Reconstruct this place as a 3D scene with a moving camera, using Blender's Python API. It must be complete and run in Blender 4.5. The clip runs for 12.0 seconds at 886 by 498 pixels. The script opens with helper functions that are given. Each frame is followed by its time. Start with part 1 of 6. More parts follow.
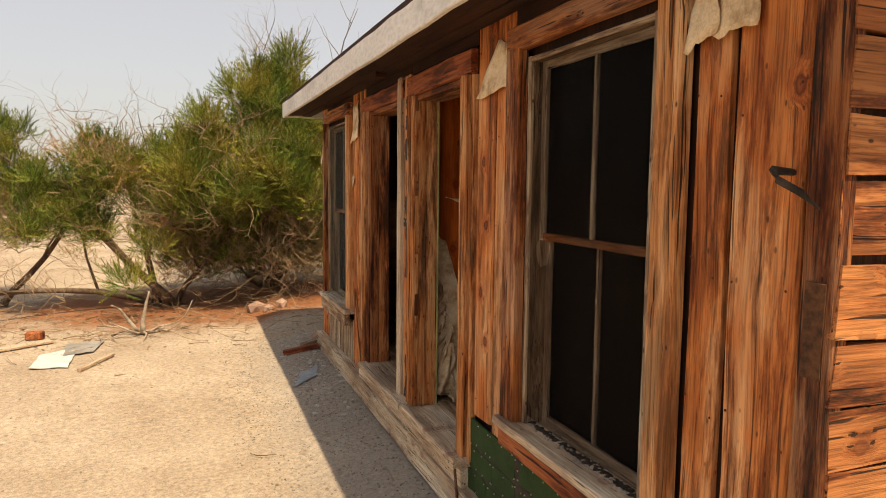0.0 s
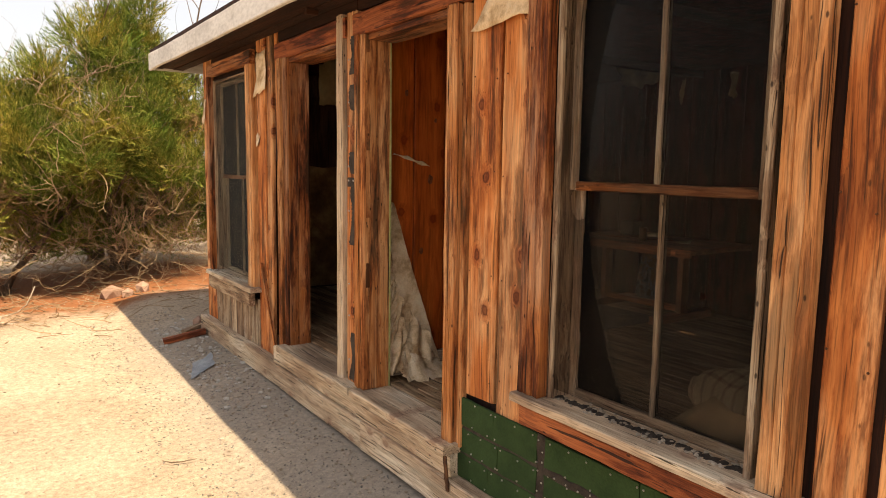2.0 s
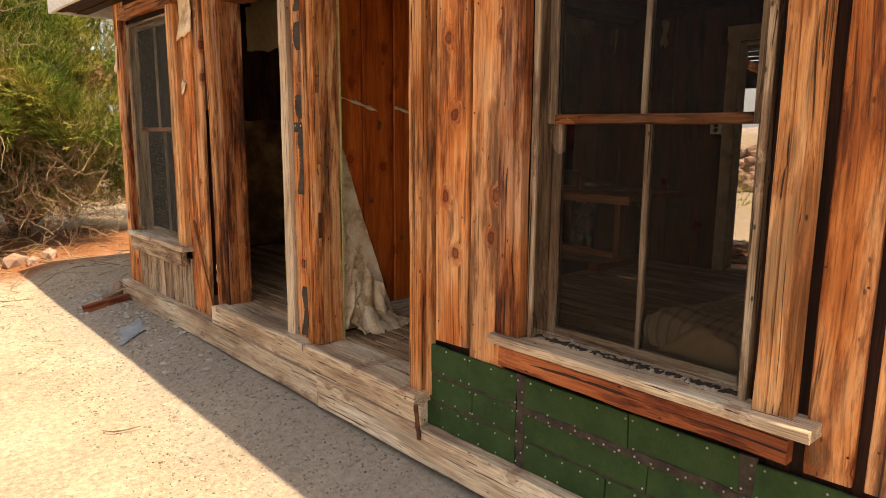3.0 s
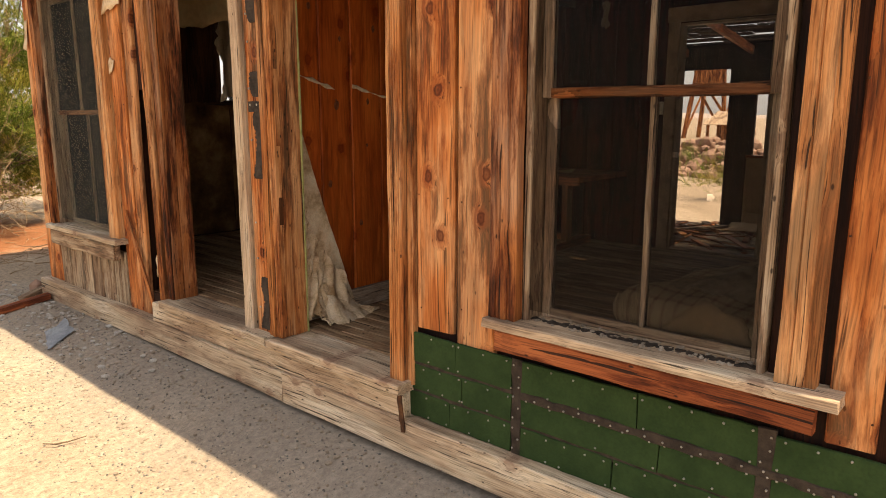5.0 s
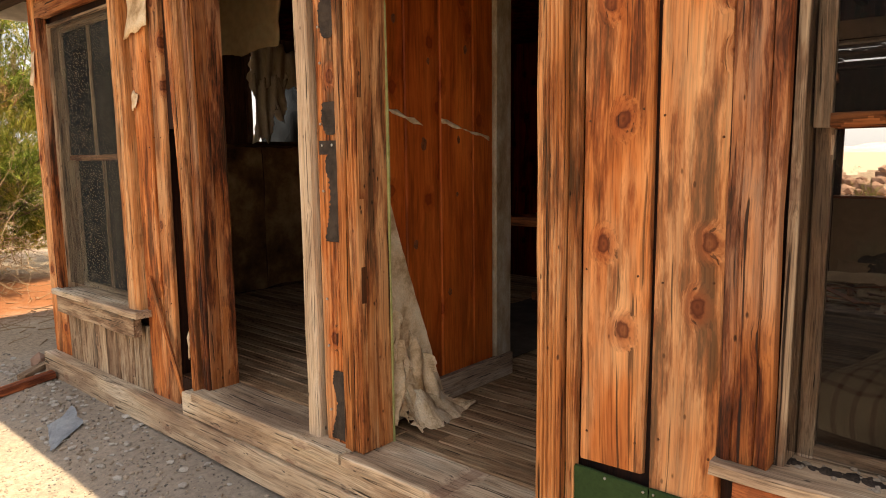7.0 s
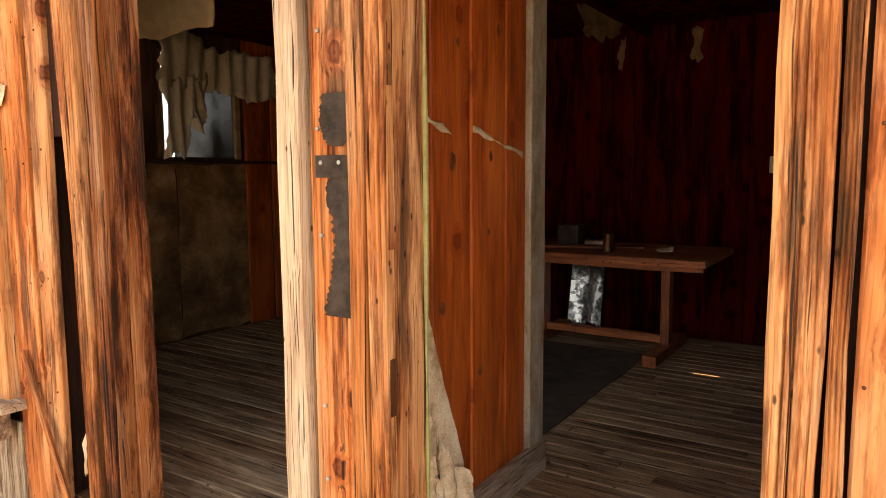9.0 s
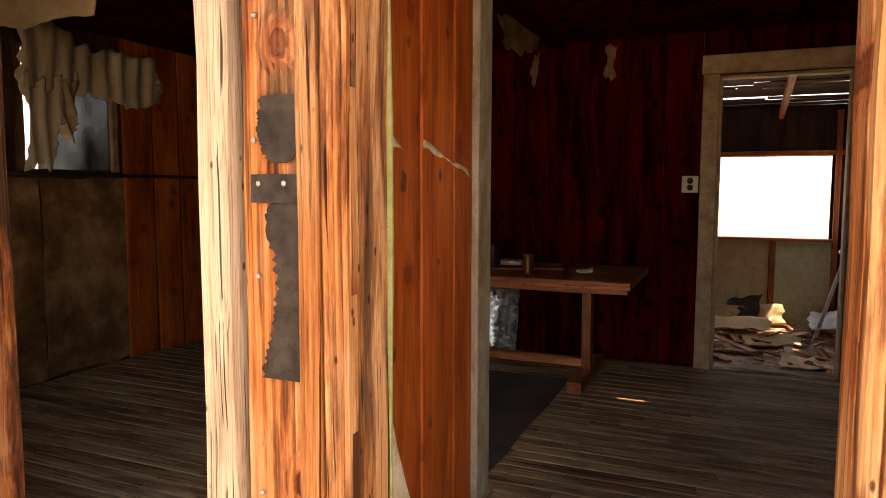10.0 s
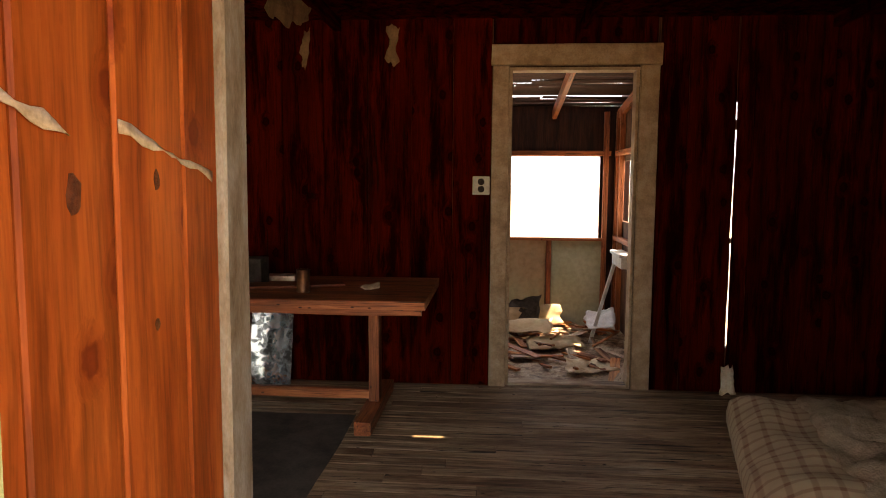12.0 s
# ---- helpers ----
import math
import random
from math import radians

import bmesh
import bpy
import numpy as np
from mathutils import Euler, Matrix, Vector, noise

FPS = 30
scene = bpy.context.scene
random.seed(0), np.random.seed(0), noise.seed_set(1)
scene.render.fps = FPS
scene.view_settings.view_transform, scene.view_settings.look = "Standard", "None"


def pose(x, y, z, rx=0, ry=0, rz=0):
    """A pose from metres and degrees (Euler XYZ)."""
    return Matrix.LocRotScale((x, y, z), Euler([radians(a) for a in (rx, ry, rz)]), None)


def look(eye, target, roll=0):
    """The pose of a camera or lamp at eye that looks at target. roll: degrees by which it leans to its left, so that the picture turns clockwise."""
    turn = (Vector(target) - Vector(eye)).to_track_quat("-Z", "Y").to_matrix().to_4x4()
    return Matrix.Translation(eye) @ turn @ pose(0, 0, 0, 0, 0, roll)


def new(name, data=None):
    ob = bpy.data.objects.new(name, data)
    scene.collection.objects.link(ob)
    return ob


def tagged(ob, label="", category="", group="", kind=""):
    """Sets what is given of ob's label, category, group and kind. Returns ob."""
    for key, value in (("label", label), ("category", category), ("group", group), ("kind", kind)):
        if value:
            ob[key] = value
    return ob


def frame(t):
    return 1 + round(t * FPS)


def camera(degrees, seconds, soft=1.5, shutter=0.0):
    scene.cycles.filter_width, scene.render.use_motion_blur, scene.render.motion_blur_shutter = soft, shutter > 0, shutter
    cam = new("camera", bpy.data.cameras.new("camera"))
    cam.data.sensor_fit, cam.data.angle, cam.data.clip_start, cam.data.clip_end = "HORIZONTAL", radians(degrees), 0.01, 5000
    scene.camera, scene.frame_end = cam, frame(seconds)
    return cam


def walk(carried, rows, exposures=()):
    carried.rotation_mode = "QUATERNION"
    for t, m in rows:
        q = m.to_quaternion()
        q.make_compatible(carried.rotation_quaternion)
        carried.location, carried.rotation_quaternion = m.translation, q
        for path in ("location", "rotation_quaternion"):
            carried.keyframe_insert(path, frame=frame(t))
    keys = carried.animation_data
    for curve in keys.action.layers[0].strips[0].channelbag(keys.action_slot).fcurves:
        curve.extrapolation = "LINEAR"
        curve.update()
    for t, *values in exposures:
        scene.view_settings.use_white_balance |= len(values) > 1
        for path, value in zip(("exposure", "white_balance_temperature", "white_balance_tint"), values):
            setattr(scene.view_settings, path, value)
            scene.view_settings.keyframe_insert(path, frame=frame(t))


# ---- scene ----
cam = camera(65.8, 12.0, 1.0)
METRES, EYE, TILT, LEAN, TURN = 5.0, 1.99, 0.0, 0.0, -20.6
ROWS = [
    (0.0, 0.0, 0.0, 0.0, 0.06, -5.38, -0.62),
    (0.5, -0.0368, 0.0368, -0.0028, -2.8, -5.44, -0.17),
    (1.0, -0.0626, 0.0798, -0.012, -4.89, -5.78, -0.33),
    (1.5, -0.1017, 0.1013, -0.0223, -8.48, -5.78, -1.07),
    (2.0, -0.1432, 0.1125, -0.0323, -13.87, -6.88, -0.88),
    (2.5, -0.1662, 0.1312, -0.0443, -18.43, -7.64, -0.49),
    (3.0, -0.1865, 0.1465, -0.0546, -21.36, -9.87, -0.37),
    (5.0, -0.2303, 0.1967, -0.0637, -28.61, -10.9, -0.04),
    (5.5, -0.2235, 0.2429, -0.0639, -27.53, -10.73, 0.39),
    (6.0, -0.2291, 0.2961, -0.0632, -26.44, -10.14, -0.37),
    (6.5, -0.2412, 0.3528, -0.0594, -28.04, -8.07, -0.03),
    (7.0, -0.2338, 0.4097, -0.0614, -28.33, -7.66, 0.66),
    (9.0, -0.2111, 0.6331, -0.0569, -36.51, -6.28, 0.38),
    (9.5, -0.2029, 0.6723, -0.0561, -39.85, -5.69, -0.25),
    (10.0, -0.1993, 0.709, -0.0524, -46.23, -5.14, -0.09),
    (10.5, -0.1802, 0.7354, -0.0548, -53.39, -6.26, 0.33),
    (11.0, -0.1388, 0.7536, -0.0524, -57.36, -6.14, 0.83),
    (11.5, -0.1088, 0.7691, -0.0521, -60.36, -6.02, -0.12),
    (12.0, -0.0828, 0.7984, -0.0455, -65.12, -5.46, -0.43),
]
EXPOSURES = [(0.0, 0.36, 6820, 12), (2.5, 0.96, 6820, 12), (5.5, 0.97, 6820, 12), (7.0, 1.12, 6820, 12), (9.0, 1.98, 6820, 12), (9.5, 2.2, 6820, 12), (10.0, 2.18, 6820, 12), (10.7, 2.25, 6820, 12), (11.5, 2.7, 6820, 12), (12.0, 3.0, 6820, 12)]
walk(cam, [(t, pose(0, 0, EYE, TILT, LEAN, TURN) @ pose(METRES * x, METRES * y, METRES * z, 90 + pitch, roll, yaw)) for t, x, y, z, yaw, pitch, roll in ROWS], EXPOSURES)

# ---- light ----
SUN_FROM = Vector((0.22, -1.5, 2.9)).normalized()
sun = new("sun", bpy.data.lights.new("sun", "SUN"))
sun.data.energy, sun.data.angle, sun.data.color = 5.2, radians(0.55), (1.0, 0.83, 0.58)
sun.matrix_basis = look((0, 0, 30), Vector((0, 0, 30)) - SUN_FROM)
world = bpy.data.worlds.new("desert_sky")
scene.world = world
world.use_nodes = True
sky = world.node_tree.nodes.new("ShaderNodeTexSky")
sky.sky_type, sky.sun_disc = "NISHITA", False
sky.sun_elevation = math.asin(SUN_FROM.z)
sky.sun_rotation = math.atan2(SUN_FROM.x, SUN_FROM.y)
sky.dust_density, sky.air_density, sky.ozone_density = 2.5, 1.0, 0.6
backing = world.node_tree.nodes["Background"]
haze = world.node_tree.nodes.new("ShaderNodeMix")  # dusty air whitens the whole dome
haze.data_type = "RGBA"
haze.inputs[0].default_value = 0.5
haze.inputs[7].default_value = (7.7, 7.25, 6.7, 1)
world.node_tree.links.new(sky.outputs[0], haze.inputs[6])
world.node_tree.links.new(haze.outputs[2], backing.inputs[0])
backing.inputs[1].default_value = 0.10


# ---- materials ----
def blank(name):
    m = bpy.data.materials.new(name)
    m.use_nodes = True
    t = m.node_tree
    return m, t.nodes, t.links, t.nodes["Principled BSDF"]


def node(nodes, links, kind, ins=None, operation=""):
    n = nodes.new("ShaderNode" + kind)
    if operation:
        n.operation = operation
    for k, v in (ins or {}).items():
        if isinstance(v, bpy.types.NodeSocket):
            links.new(v, n.inputs[k])
        else:
            n.inputs[k].default_value = v
    return n


def ramp(nodes, links, fac, stops, interpolation="LINEAR"):
    n = nodes.new("ShaderNodeValToRGB")
    n.color_ramp.interpolation = interpolation
    while len(n.color_ramp.elements) < len(stops):
        n.color_ramp.elements.new(0.5)
    for e, (p, c) in zip(n.color_ramp.elements, stops):
        e.position = p
        e.color = (*c, 1) if not isinstance(c, (int, float)) else (c, c, c, 1)
    links.new(fac, n.inputs[0])
    return n.outputs[0]


def mixc(nodes, links, fac, a, b, blend="MIX"):
    n = nodes.new("ShaderNodeMix")
    n.data_type, n.blend_type = "RGBA", blend
    for sock, v in ((n.inputs[0], fac), (n.inputs[6], a), (n.inputs[7], b)):
        if isinstance(v, bpy.types.NodeSocket):
            links.new(v, sock)
        else:
            sock.default_value = v if isinstance(v, (int, float)) else (*v, 1)
    return n.outputs[2]


def coords(nodes, links, spread=40.0):
    """Object coordinates, shifted for each object by its own random amount."""
    tc = nodes.new("ShaderNodeTexCoord")
    rnd = nodes.new("ShaderNodeObjectInfo").outputs["Random"]
    k = node(nodes, links, "Math", {0: rnd, 1: spread}, operation="MULTIPLY").outputs[0]
    v = node(nodes, links, "CombineXYZ", {0: k, 1: k, 2: k}).outputs[0]
    return node(nodes, links, "VectorMath", {0: tc.outputs["Object"], 1: v}, operation="ADD").outputs[0], rnd


def wood(name, light, mid, dark, knots=1.0, streak=0.6, rough=0.78, grain=1.0, bump=0.6, grey=0.0, greycol=(0.36, 0.31, 0.25), vary=0.25, cracks=0.9, spec=0.25, spread=40.0):
    """Sawn timber with its grain along the local z of each piece: bands, fine lines, knots with tails, sooty streaks."""
    m, n, l, b = blank(name)
    co, rnd = coords(n, l, spread)
    warp = node(n, l, "TexNoise", {"Vector": node(n, l, "Mapping", {0: co, 3: (3, 3, 0.9)}).outputs[0], "Scale": 1.5, "Detail": 2.0})
    warped = node(n, l, "VectorMath", {0: co, 1: node(n, l, "VectorMath", {0: warp.outputs["Color"], 1: (0.05, 0.05, 0.0)}, operation="MULTIPLY").outputs[0]}, operation="ADD").outputs[0]
    flat = node(n, l, "SeparateXYZ", {0: warped})
    kn = node(n, l, "TexVoronoi", {"Scale": 1.0, "Randomness": 1.0})
    kn.voronoi_dimensions = "2D"
    kx = node(n, l, "Math", {0: flat.outputs[0], 1: 4.6}, operation="MULTIPLY").outputs[0]
    kz = node(n, l, "Math", {0: flat.outputs[2], 1: 3.4}, operation="MULTIPLY").outputs[0]
    l.new(node(n, l, "CombineXYZ", {0: kx, 1: kz, 2: 0.0}).outputs[0], kn.inputs["Vector"])
    lumpy = node(n, l, "TexNoise", {"Vector": co, "Scale": 45.0, "Detail": 2.0}).outputs[0]
    kd = node(n, l, "Math", {0: kn.outputs["Distance"], 1: node(n, l, "MapRange", {0: lumpy, 3: -0.045, 4: 0.045}).outputs[0]}, operation="ADD").outputs[0]
    kept = ramp(n, l, node(n, l, "SeparateColor", {0: kn.outputs["Color"]}).outputs[0], [(0.40, 0.0), (0.42, 1.0)])
    kmask = node(n, l, "Math", {0: ramp(n, l, kd, [(0.0, 0.75), (0.03, 0.5), (0.06, 0.7), (0.08, 0.85), (0.11, 0.0)]), 1: kept}, operation="MULTIPLY").outputs[0]
    around = node(n, l, "Math", {0: ramp(n, l, kd, [(0.07, 1.0), (0.24, 0.0)]), 1: kept}, operation="MULTIPLY").outputs[0]
    bend = node(n, l, "Math", {0: around, 1: 0.022 * knots}, operation="MULTIPLY").outputs[0]
    gv = node(n, l, "VectorMath", {0: warped, 1: node(n, l, "CombineXYZ", {0: bend, 1: bend, 2: 0.0}).outputs[0]}, operation="ADD").outputs[0]
    coarse = node(n, l, "TexNoise", {"Vector": node(n, l, "Mapping", {0: gv, 3: (34 * grain, 34 * grain, 1.1)}).outputs[0], "Scale": 1.0, "Detail": 6.0, "Roughness": 0.68}).outputs[0]
    fine = node(n, l, "TexNoise", {"Vector": node(n, l, "Mapping", {0: gv, 3: (230 * grain, 230 * grain, 3.0)}).outputs[0], "Scale": 1.0, "Detail": 4.0, "Roughness": 0.6}).outputs[0]
    soot = node(n, l, "TexNoise", {"Vector": node(n, l, "Mapping", {0: gv, 3: (12, 12, 1.5)}).outputs[0], "Scale": 1.0, "Detail": 6.0, "Roughness": 0.7}).outputs[0]
    blotch = node(n, l, "TexNoise", {"Vector": node(n, l, "Mapping", {0: co, 3: (4, 4, 1.1)}).outputs[0], "Scale": 1.0, "Detail": 4.0, "Roughness": 0.6}).outputs[0]
    c = ramp(n, l, coarse, [(0.27, dark), (0.38, mid), (0.62, light)])
    c = mixc(n, l, 0.55 if bump > 0.2 else 0.3, c, ramp(n, l, fine, [(0.36, 0.15), (0.50, 0.95), (0.60, 1.15)]), "MULTIPLY")
    c = mixc(n, l, 0.75, c, ramp(n, l, blotch, [(0.34, (0.36, 0.24, 0.19)), (0.47, (0.82, 0.70, 0.62)), (0.56, (1.0, 0.96, 0.92)), (0.68, (1.12, 1.16, 1.25))]), "MULTIPLY")
    if grey:
        gm = node(n, l, "Math", {0: ramp(n, l, blotch, [(0.45, 0.0), (0.62, 1.0)]), 1: grey}, operation="MULTIPLY").outputs[0]
        gcol = mixc(n, l, 0.7, greycol, ramp(n, l, coarse, [(0.3, 0.25), (0.6, 1.0)]), "MULTIPLY")
        c = mixc(n, l, gm, c, gcol)
    c = mixc(n, l, streak, c, ramp(n, l, soot, [(0.385, (0.03, 0.02, 0.016)), (0.45, (0.42, 0.28, 0.22)), (0.52, 1.0)]), "MULTIPLY")
    if knots:
        c = mixc(n, l, node(n, l, "Math", {0: around, 1: 0.65 * knots}, operation="MULTIPLY").outputs[0], c, (mid[0] * 0.6, mid[1] * 0.42, mid[2] * 0.4))
        km = node(n, l, "Math", {0: kmask, 1: min(1.0, 0.95 * knots)}, operation="MULTIPLY").outputs[0]
        c = mixc(n, l, km, c, (dark[0] * 1.0, dark[1] * 0.7, dark[2] * 0.7))
    # drying cracks along the grain, and worm holes
    ck = node(n, l, "TexNoise", {"Vector": node(n, l, "Mapping", {0: gv, 3: (95 * grain, 95 * grain, 1.1)}).outputs[0], "Scale": 1.0, "Detail": 2.0, "Roughness": 0.5}).outputs[0]
    crack = node(n, l, "Math", {0: ramp(n, l, ck, [(0.325, 1.0), (0.365, 0.0)]), 1: cracks}, operation="MULTIPLY").outputs[0]
    wh = node(n, l, "TexVoronoi", {"Vector": node(n, l, "Mapping", {0: co, 3: (30, 30, 14)}).outputs[0], "Scale": 1.0, "Randomness": 1.0})
    hole = node(n, l, "Math", {0: ramp(n, l, wh.outputs["Distance"], [(0.09, 1.0), (0.16, 0.0)]), 1: ramp(n, l, node(n, l, "SeparateColor", {0: wh.outputs["Color"]}).outputs[0], [(0.75, 0.0), (0.77, 0.9)])}, operation="MULTIPLY").outputs[0]
    crack = node(n, l, "Math", {0: crack, 1: node(n, l, "Math", {0: hole, 1: cracks}, operation="MULTIPLY").outputs[0]}, operation="MAXIMUM").outputs[0]
    c = mixc(n, l, crack, c, (0.010, 0.006, 0.004))
    hsv = node(n, l, "HueSaturation", {"Color": c, "Value": node(n, l, "MapRange", {0: rnd, 3: 1 - vary, 4: 1 + vary}).outputs[0]})
    l.new(hsv.outputs[0], b.inputs["Base Color"])
    b.inputs["Roughness"].default_value = rough
    b.inputs["Specular IOR Level"].default_value = spec
    h = mixc(n, l, 0.3, coarse, fine)
    if knots:
        h = mixc(n, l, km, h, (0.7, 0.7, 0.7))
    h = mixc(n, l, crack, h, (0.0, 0.0, 0.0))
    bp = node(n, l, "Bump", {"Height": h, "Strength": bump, "Distance": 0.007})
    l.new(bp.outputs[0], b.inputs["Normal"])
    return m


def plain(name, c1, c2, scale=8.0, rough=0.8, metal=0.0, bump=0.2, spec=0.3, stretch=(1, 1, 1), c3=None):
    """Mottled surface: two or three tones at two sizes, with fine relief."""
    m, n, l, b = blank(name)
    co, rnd = coords(n, l)
    co = node(n, l, "Mapping", {0: co, 3: stretch}).outputs[0]
    big = node(n, l, "TexNoise", {"Vector": co, "Scale": scale, "Detail": 6.0, "Roughness": 0.65}).outputs[0]
    small = node(n, l, "TexNoise", {"Vector": co, "Scale": scale * 14, "Detail": 3.0}).outputs[0]
    c = ramp(n, l, big, [(0.35, c1), (0.62, c2)] if c3 is None else [(0.33, c1), (0.5, c2), (0.66, c3)])
    c = mixc(n, l, 0.35, c, ramp(n, l, small, [(0.3, 0.45), (0.62, 1.0)]), "MULTIPLY")
    l.new(c, b.inputs["Base Color"])
    b.inputs["Roughness"].default_value, b.inputs["Metallic"].default_value = rough, metal
    b.inputs["Specular IOR Level"].default_value = spec
    bp = node(n, l, "Bump", {"Height": mixc(n, l, 0.5, big, small), "Strength": bump, "Distance": 0.01})
    l.new(bp.outputs[0], b.inputs["Normal"])
    return m


def pane_material(name, film_amount, film_color, gloss=0.5, tint=(1, 1, 1)):
    """Window glass or mesh: clear or tinted, mirror-like at a slant, with a diffuse film."""
    m, n, l, b = blank(name)
    n.remove(b)
    co, rnd = coords(n, l)
    spots = node(n, l, "TexNoise", {"Vector": node(n, l, "Mapping", {0: co, 3: (1, 1, 0.5)}).outputs[0], "Scale": 3.0, "Detail": 3.0, "Roughness": 0.5}).outputs[0]
    film = node(n, l, "MapRange", {0: spots, 1: 0.3, 2: 0.75, 3: film_amount * 0.8, 4: film_amount * 1.25}).outputs[0]
    a = node(n, l, "BsdfTransparent", {"Color": (*tint, 1)})
    if gloss:
        shine = node(n, l, "BsdfGlossy", {"Roughness": 0.03, "Color": (gloss, gloss, gloss, 1)})
        fr = node(n, l, "Fresnel", {"IOR": 1.45})
        a = node(n, l, "MixShader", {0: fr.outputs[0], 1: a.outputs[0], 2: shine.outputs[0]})
    dirt = node(n, l, "BsdfDiffuse", {"Color": (*film_color, 1)})
    o = node(n, l, "MixShader", {0: film, 1: a.outputs[0], 2: dirt.outputs[0]})
    l.new(o.outputs[0], n["Material Output"].inputs[0])
    return m


FACADE = wood("weathered_board", (0.70, 0.29, 0.088), (0.47, 0.15, 0.036), (0.05, 0.013, 0.005), grain=0.7, streak=0.75, grey=0.5, greycol=(0.66, 0.45, 0.25), vary=0.16, cracks=0.7, bump=0.5)
TRIM = wood("weathered_trim", (0.46, 0.185, 0.055), (0.24, 0.076, 0.02), (0.020, 0.007, 0.004), knots=0.2, grain=1.1, streak=0.9, grey=0.3, bump=0.9, vary=0.2)
CASING = wood("straight_grained_casing", (0.66, 0.30, 0.10), (0.42, 0.15, 0.04), (0.05, 0.014, 0.006), knots=0.0, grain=0.95, streak=0.78, grey=0.35, greycol=(0.62, 0.44, 0.26), bump=0.7, vary=0.1)
TAN_CASING = wood("tan_weathered_casing", (0.76, 0.40, 0.165), (0.58, 0.26, 0.085), (0.10, 0.03, 0.012), knots=0.2, grain=0.9, streak=0.5, grey=0.45, greycol=(0.66, 0.48, 0.30), bump=0.7, vary=0.08)
PALE = wood("pale_stud", (0.62, 0.51, 0.38), (0.54, 0.42, 0.29), (0.26, 0.16, 0.09), knots=0.3, grain=1.6, streak=0.25, vary=0.05)
GREY = wood("grey_weathered_plank", (0.50, 0.41, 0.29), (0.37, 0.28, 0.19), (0.07, 0.05, 0.035), knots=0.4, streak=0.7, vary=0.15)
SILL = wood("grey_tan_sill", (0.66, 0.57, 0.43), (0.54, 0.44, 0.31), (0.13, 0.08, 0.05), knots=0.5, streak=0.35, vary=0.10)
REDSILL = wood("red_brown_sill", (0.44, 0.145, 0.05), (0.29, 0.085, 0.03), (0.04, 0.013, 0.006), knots=0.3, streak=0.8, vary=0.12, bump=0.9)
SIDING = wood("sunburnt_siding", (0.46, 0.20, 0.07), (0.29, 0.105, 0.033), (0.03, 0.010, 0.005), knots=0.6, grain=0.6, streak=0.9, bump=1.0)
# near-black brown: the shade under the eave is put into this colour
SHADED_WOOD = wood("shade_darkened_wood", (0.05, 0.016, 0.006), (0.028, 0.009, 0.004), (0.008, 0.003, 0.002), knots=0.3)
PANEL = wood("varnished_pine_panel", (0.60, 0.15, 0.026), (0.44, 0.095, 0.016), (0.17, 0.033, 0.008), knots=0.9, grain=0.35, streak=0.35, rough=0.5, bump=0.1, vary=0.08, cracks=0.15, spread=97.0, spec=0.15)
# dark red stained pine, lowered much further to hold the deep room's shade
INNER = wood("shade_darkened_red_panel", (0.068, 0.0046, 0.0008), (0.036, 0.0026, 0.0005), (0.004, 0.0006, 0.0003), knots=1.0, grain=0.5, streak=0.8, rough=0.85, bump=0.15, vary=0.2, cracks=0.6, spec=0.0)
BARE = wood("bare_inner_wood", (0.12, 0.06, 0.03), (0.08, 0.038, 0.02), (0.02, 0.01, 0.006), knots=0.4)
FLOOR = wood("dusty_floorboard", (0.44, 0.325, 0.205), (0.325, 0.225, 0.135), (0.07, 0.043, 0.025), knots=0.15, streak=0.5, rough=0.75, bump=0.3, vary=0.12, spec=0.06)
TABLE = wood("table_wood", (0.46, 0.165, 0.058), (0.33, 0.105, 0.036), (0.07, 0.022, 0.01), knots=0.2, rough=0.5, streak=0.4, vary=0.1)
SASH = wood("grey_flaked_sash", (0.60, 0.52, 0.41), (0.48, 0.39, 0.29), (0.14, 0.08, 0.05), knots=0.0, grain=1.6, streak=0.5, vary=0.1)
FLAKED = plain("flaked_white_paint", (0.26, 0.18, 0.10), (0.40, 0.32, 0.22), 14.0, 0.6, c3=(0.50, 0.45, 0.36), stretch=(1, 1, 0.4))
CREAM = plain("old_white_paint", (0.24, 0.15, 0.08), (0.36, 0.24, 0.135), 9.0, 0.6, c3=(0.45, 0.33, 0.21))
FASCIA = plain("chalky_white_fascia", (0.50, 0.47, 0.43), (0.74, 0.72, 0.68), 3.0, 0.7, stretch=(1, 1, 0.4), c3=(0.8, 0.78, 0.74))
GREEN = plain("green_felt_siding", (0.017, 0.040, 0.009), (0.030, 0.061, 0.016), 7.0, 0.9, bump=0.6)
TAR = plain("black_tar_paper", (0.022, 0.016, 0.012), (0.065, 0.048, 0.036), 20.0, 0.85, bump=0.8)
PAPER = plain("torn_backing_paper", (0.38, 0.24, 0.12), (0.73, 0.56, 0.36), 9.0, 0.9, c3=(0.84, 0.72, 0.53), bump=0.6)
DUSKY = plain("dusty_brown_scrap", (0.09, 0.05, 0.025), (0.2, 0.125, 0.065), 6.0, 0.95)
NAIL = plain("galvanised_nail", (0.3, 0.28, 0.25), (0.5, 0.48, 0.44), 40.0, 0.45, metal=0.8)
RUST = plain("rusty_iron", (0.05, 0.025, 0.015), (0.16, 0.07, 0.03), 30.0, 0.8, metal=0.3)
STONE = plain("pink_rubble", (0.22, 0.13, 0.09), (0.40, 0.26, 0.19), 2.0, 0.9, bump=0.6)
PEBBLE = plain("pale_pebble", (0.24, 0.19, 0.14), (0.45, 0.38, 0.3), 6.0, 0.9)
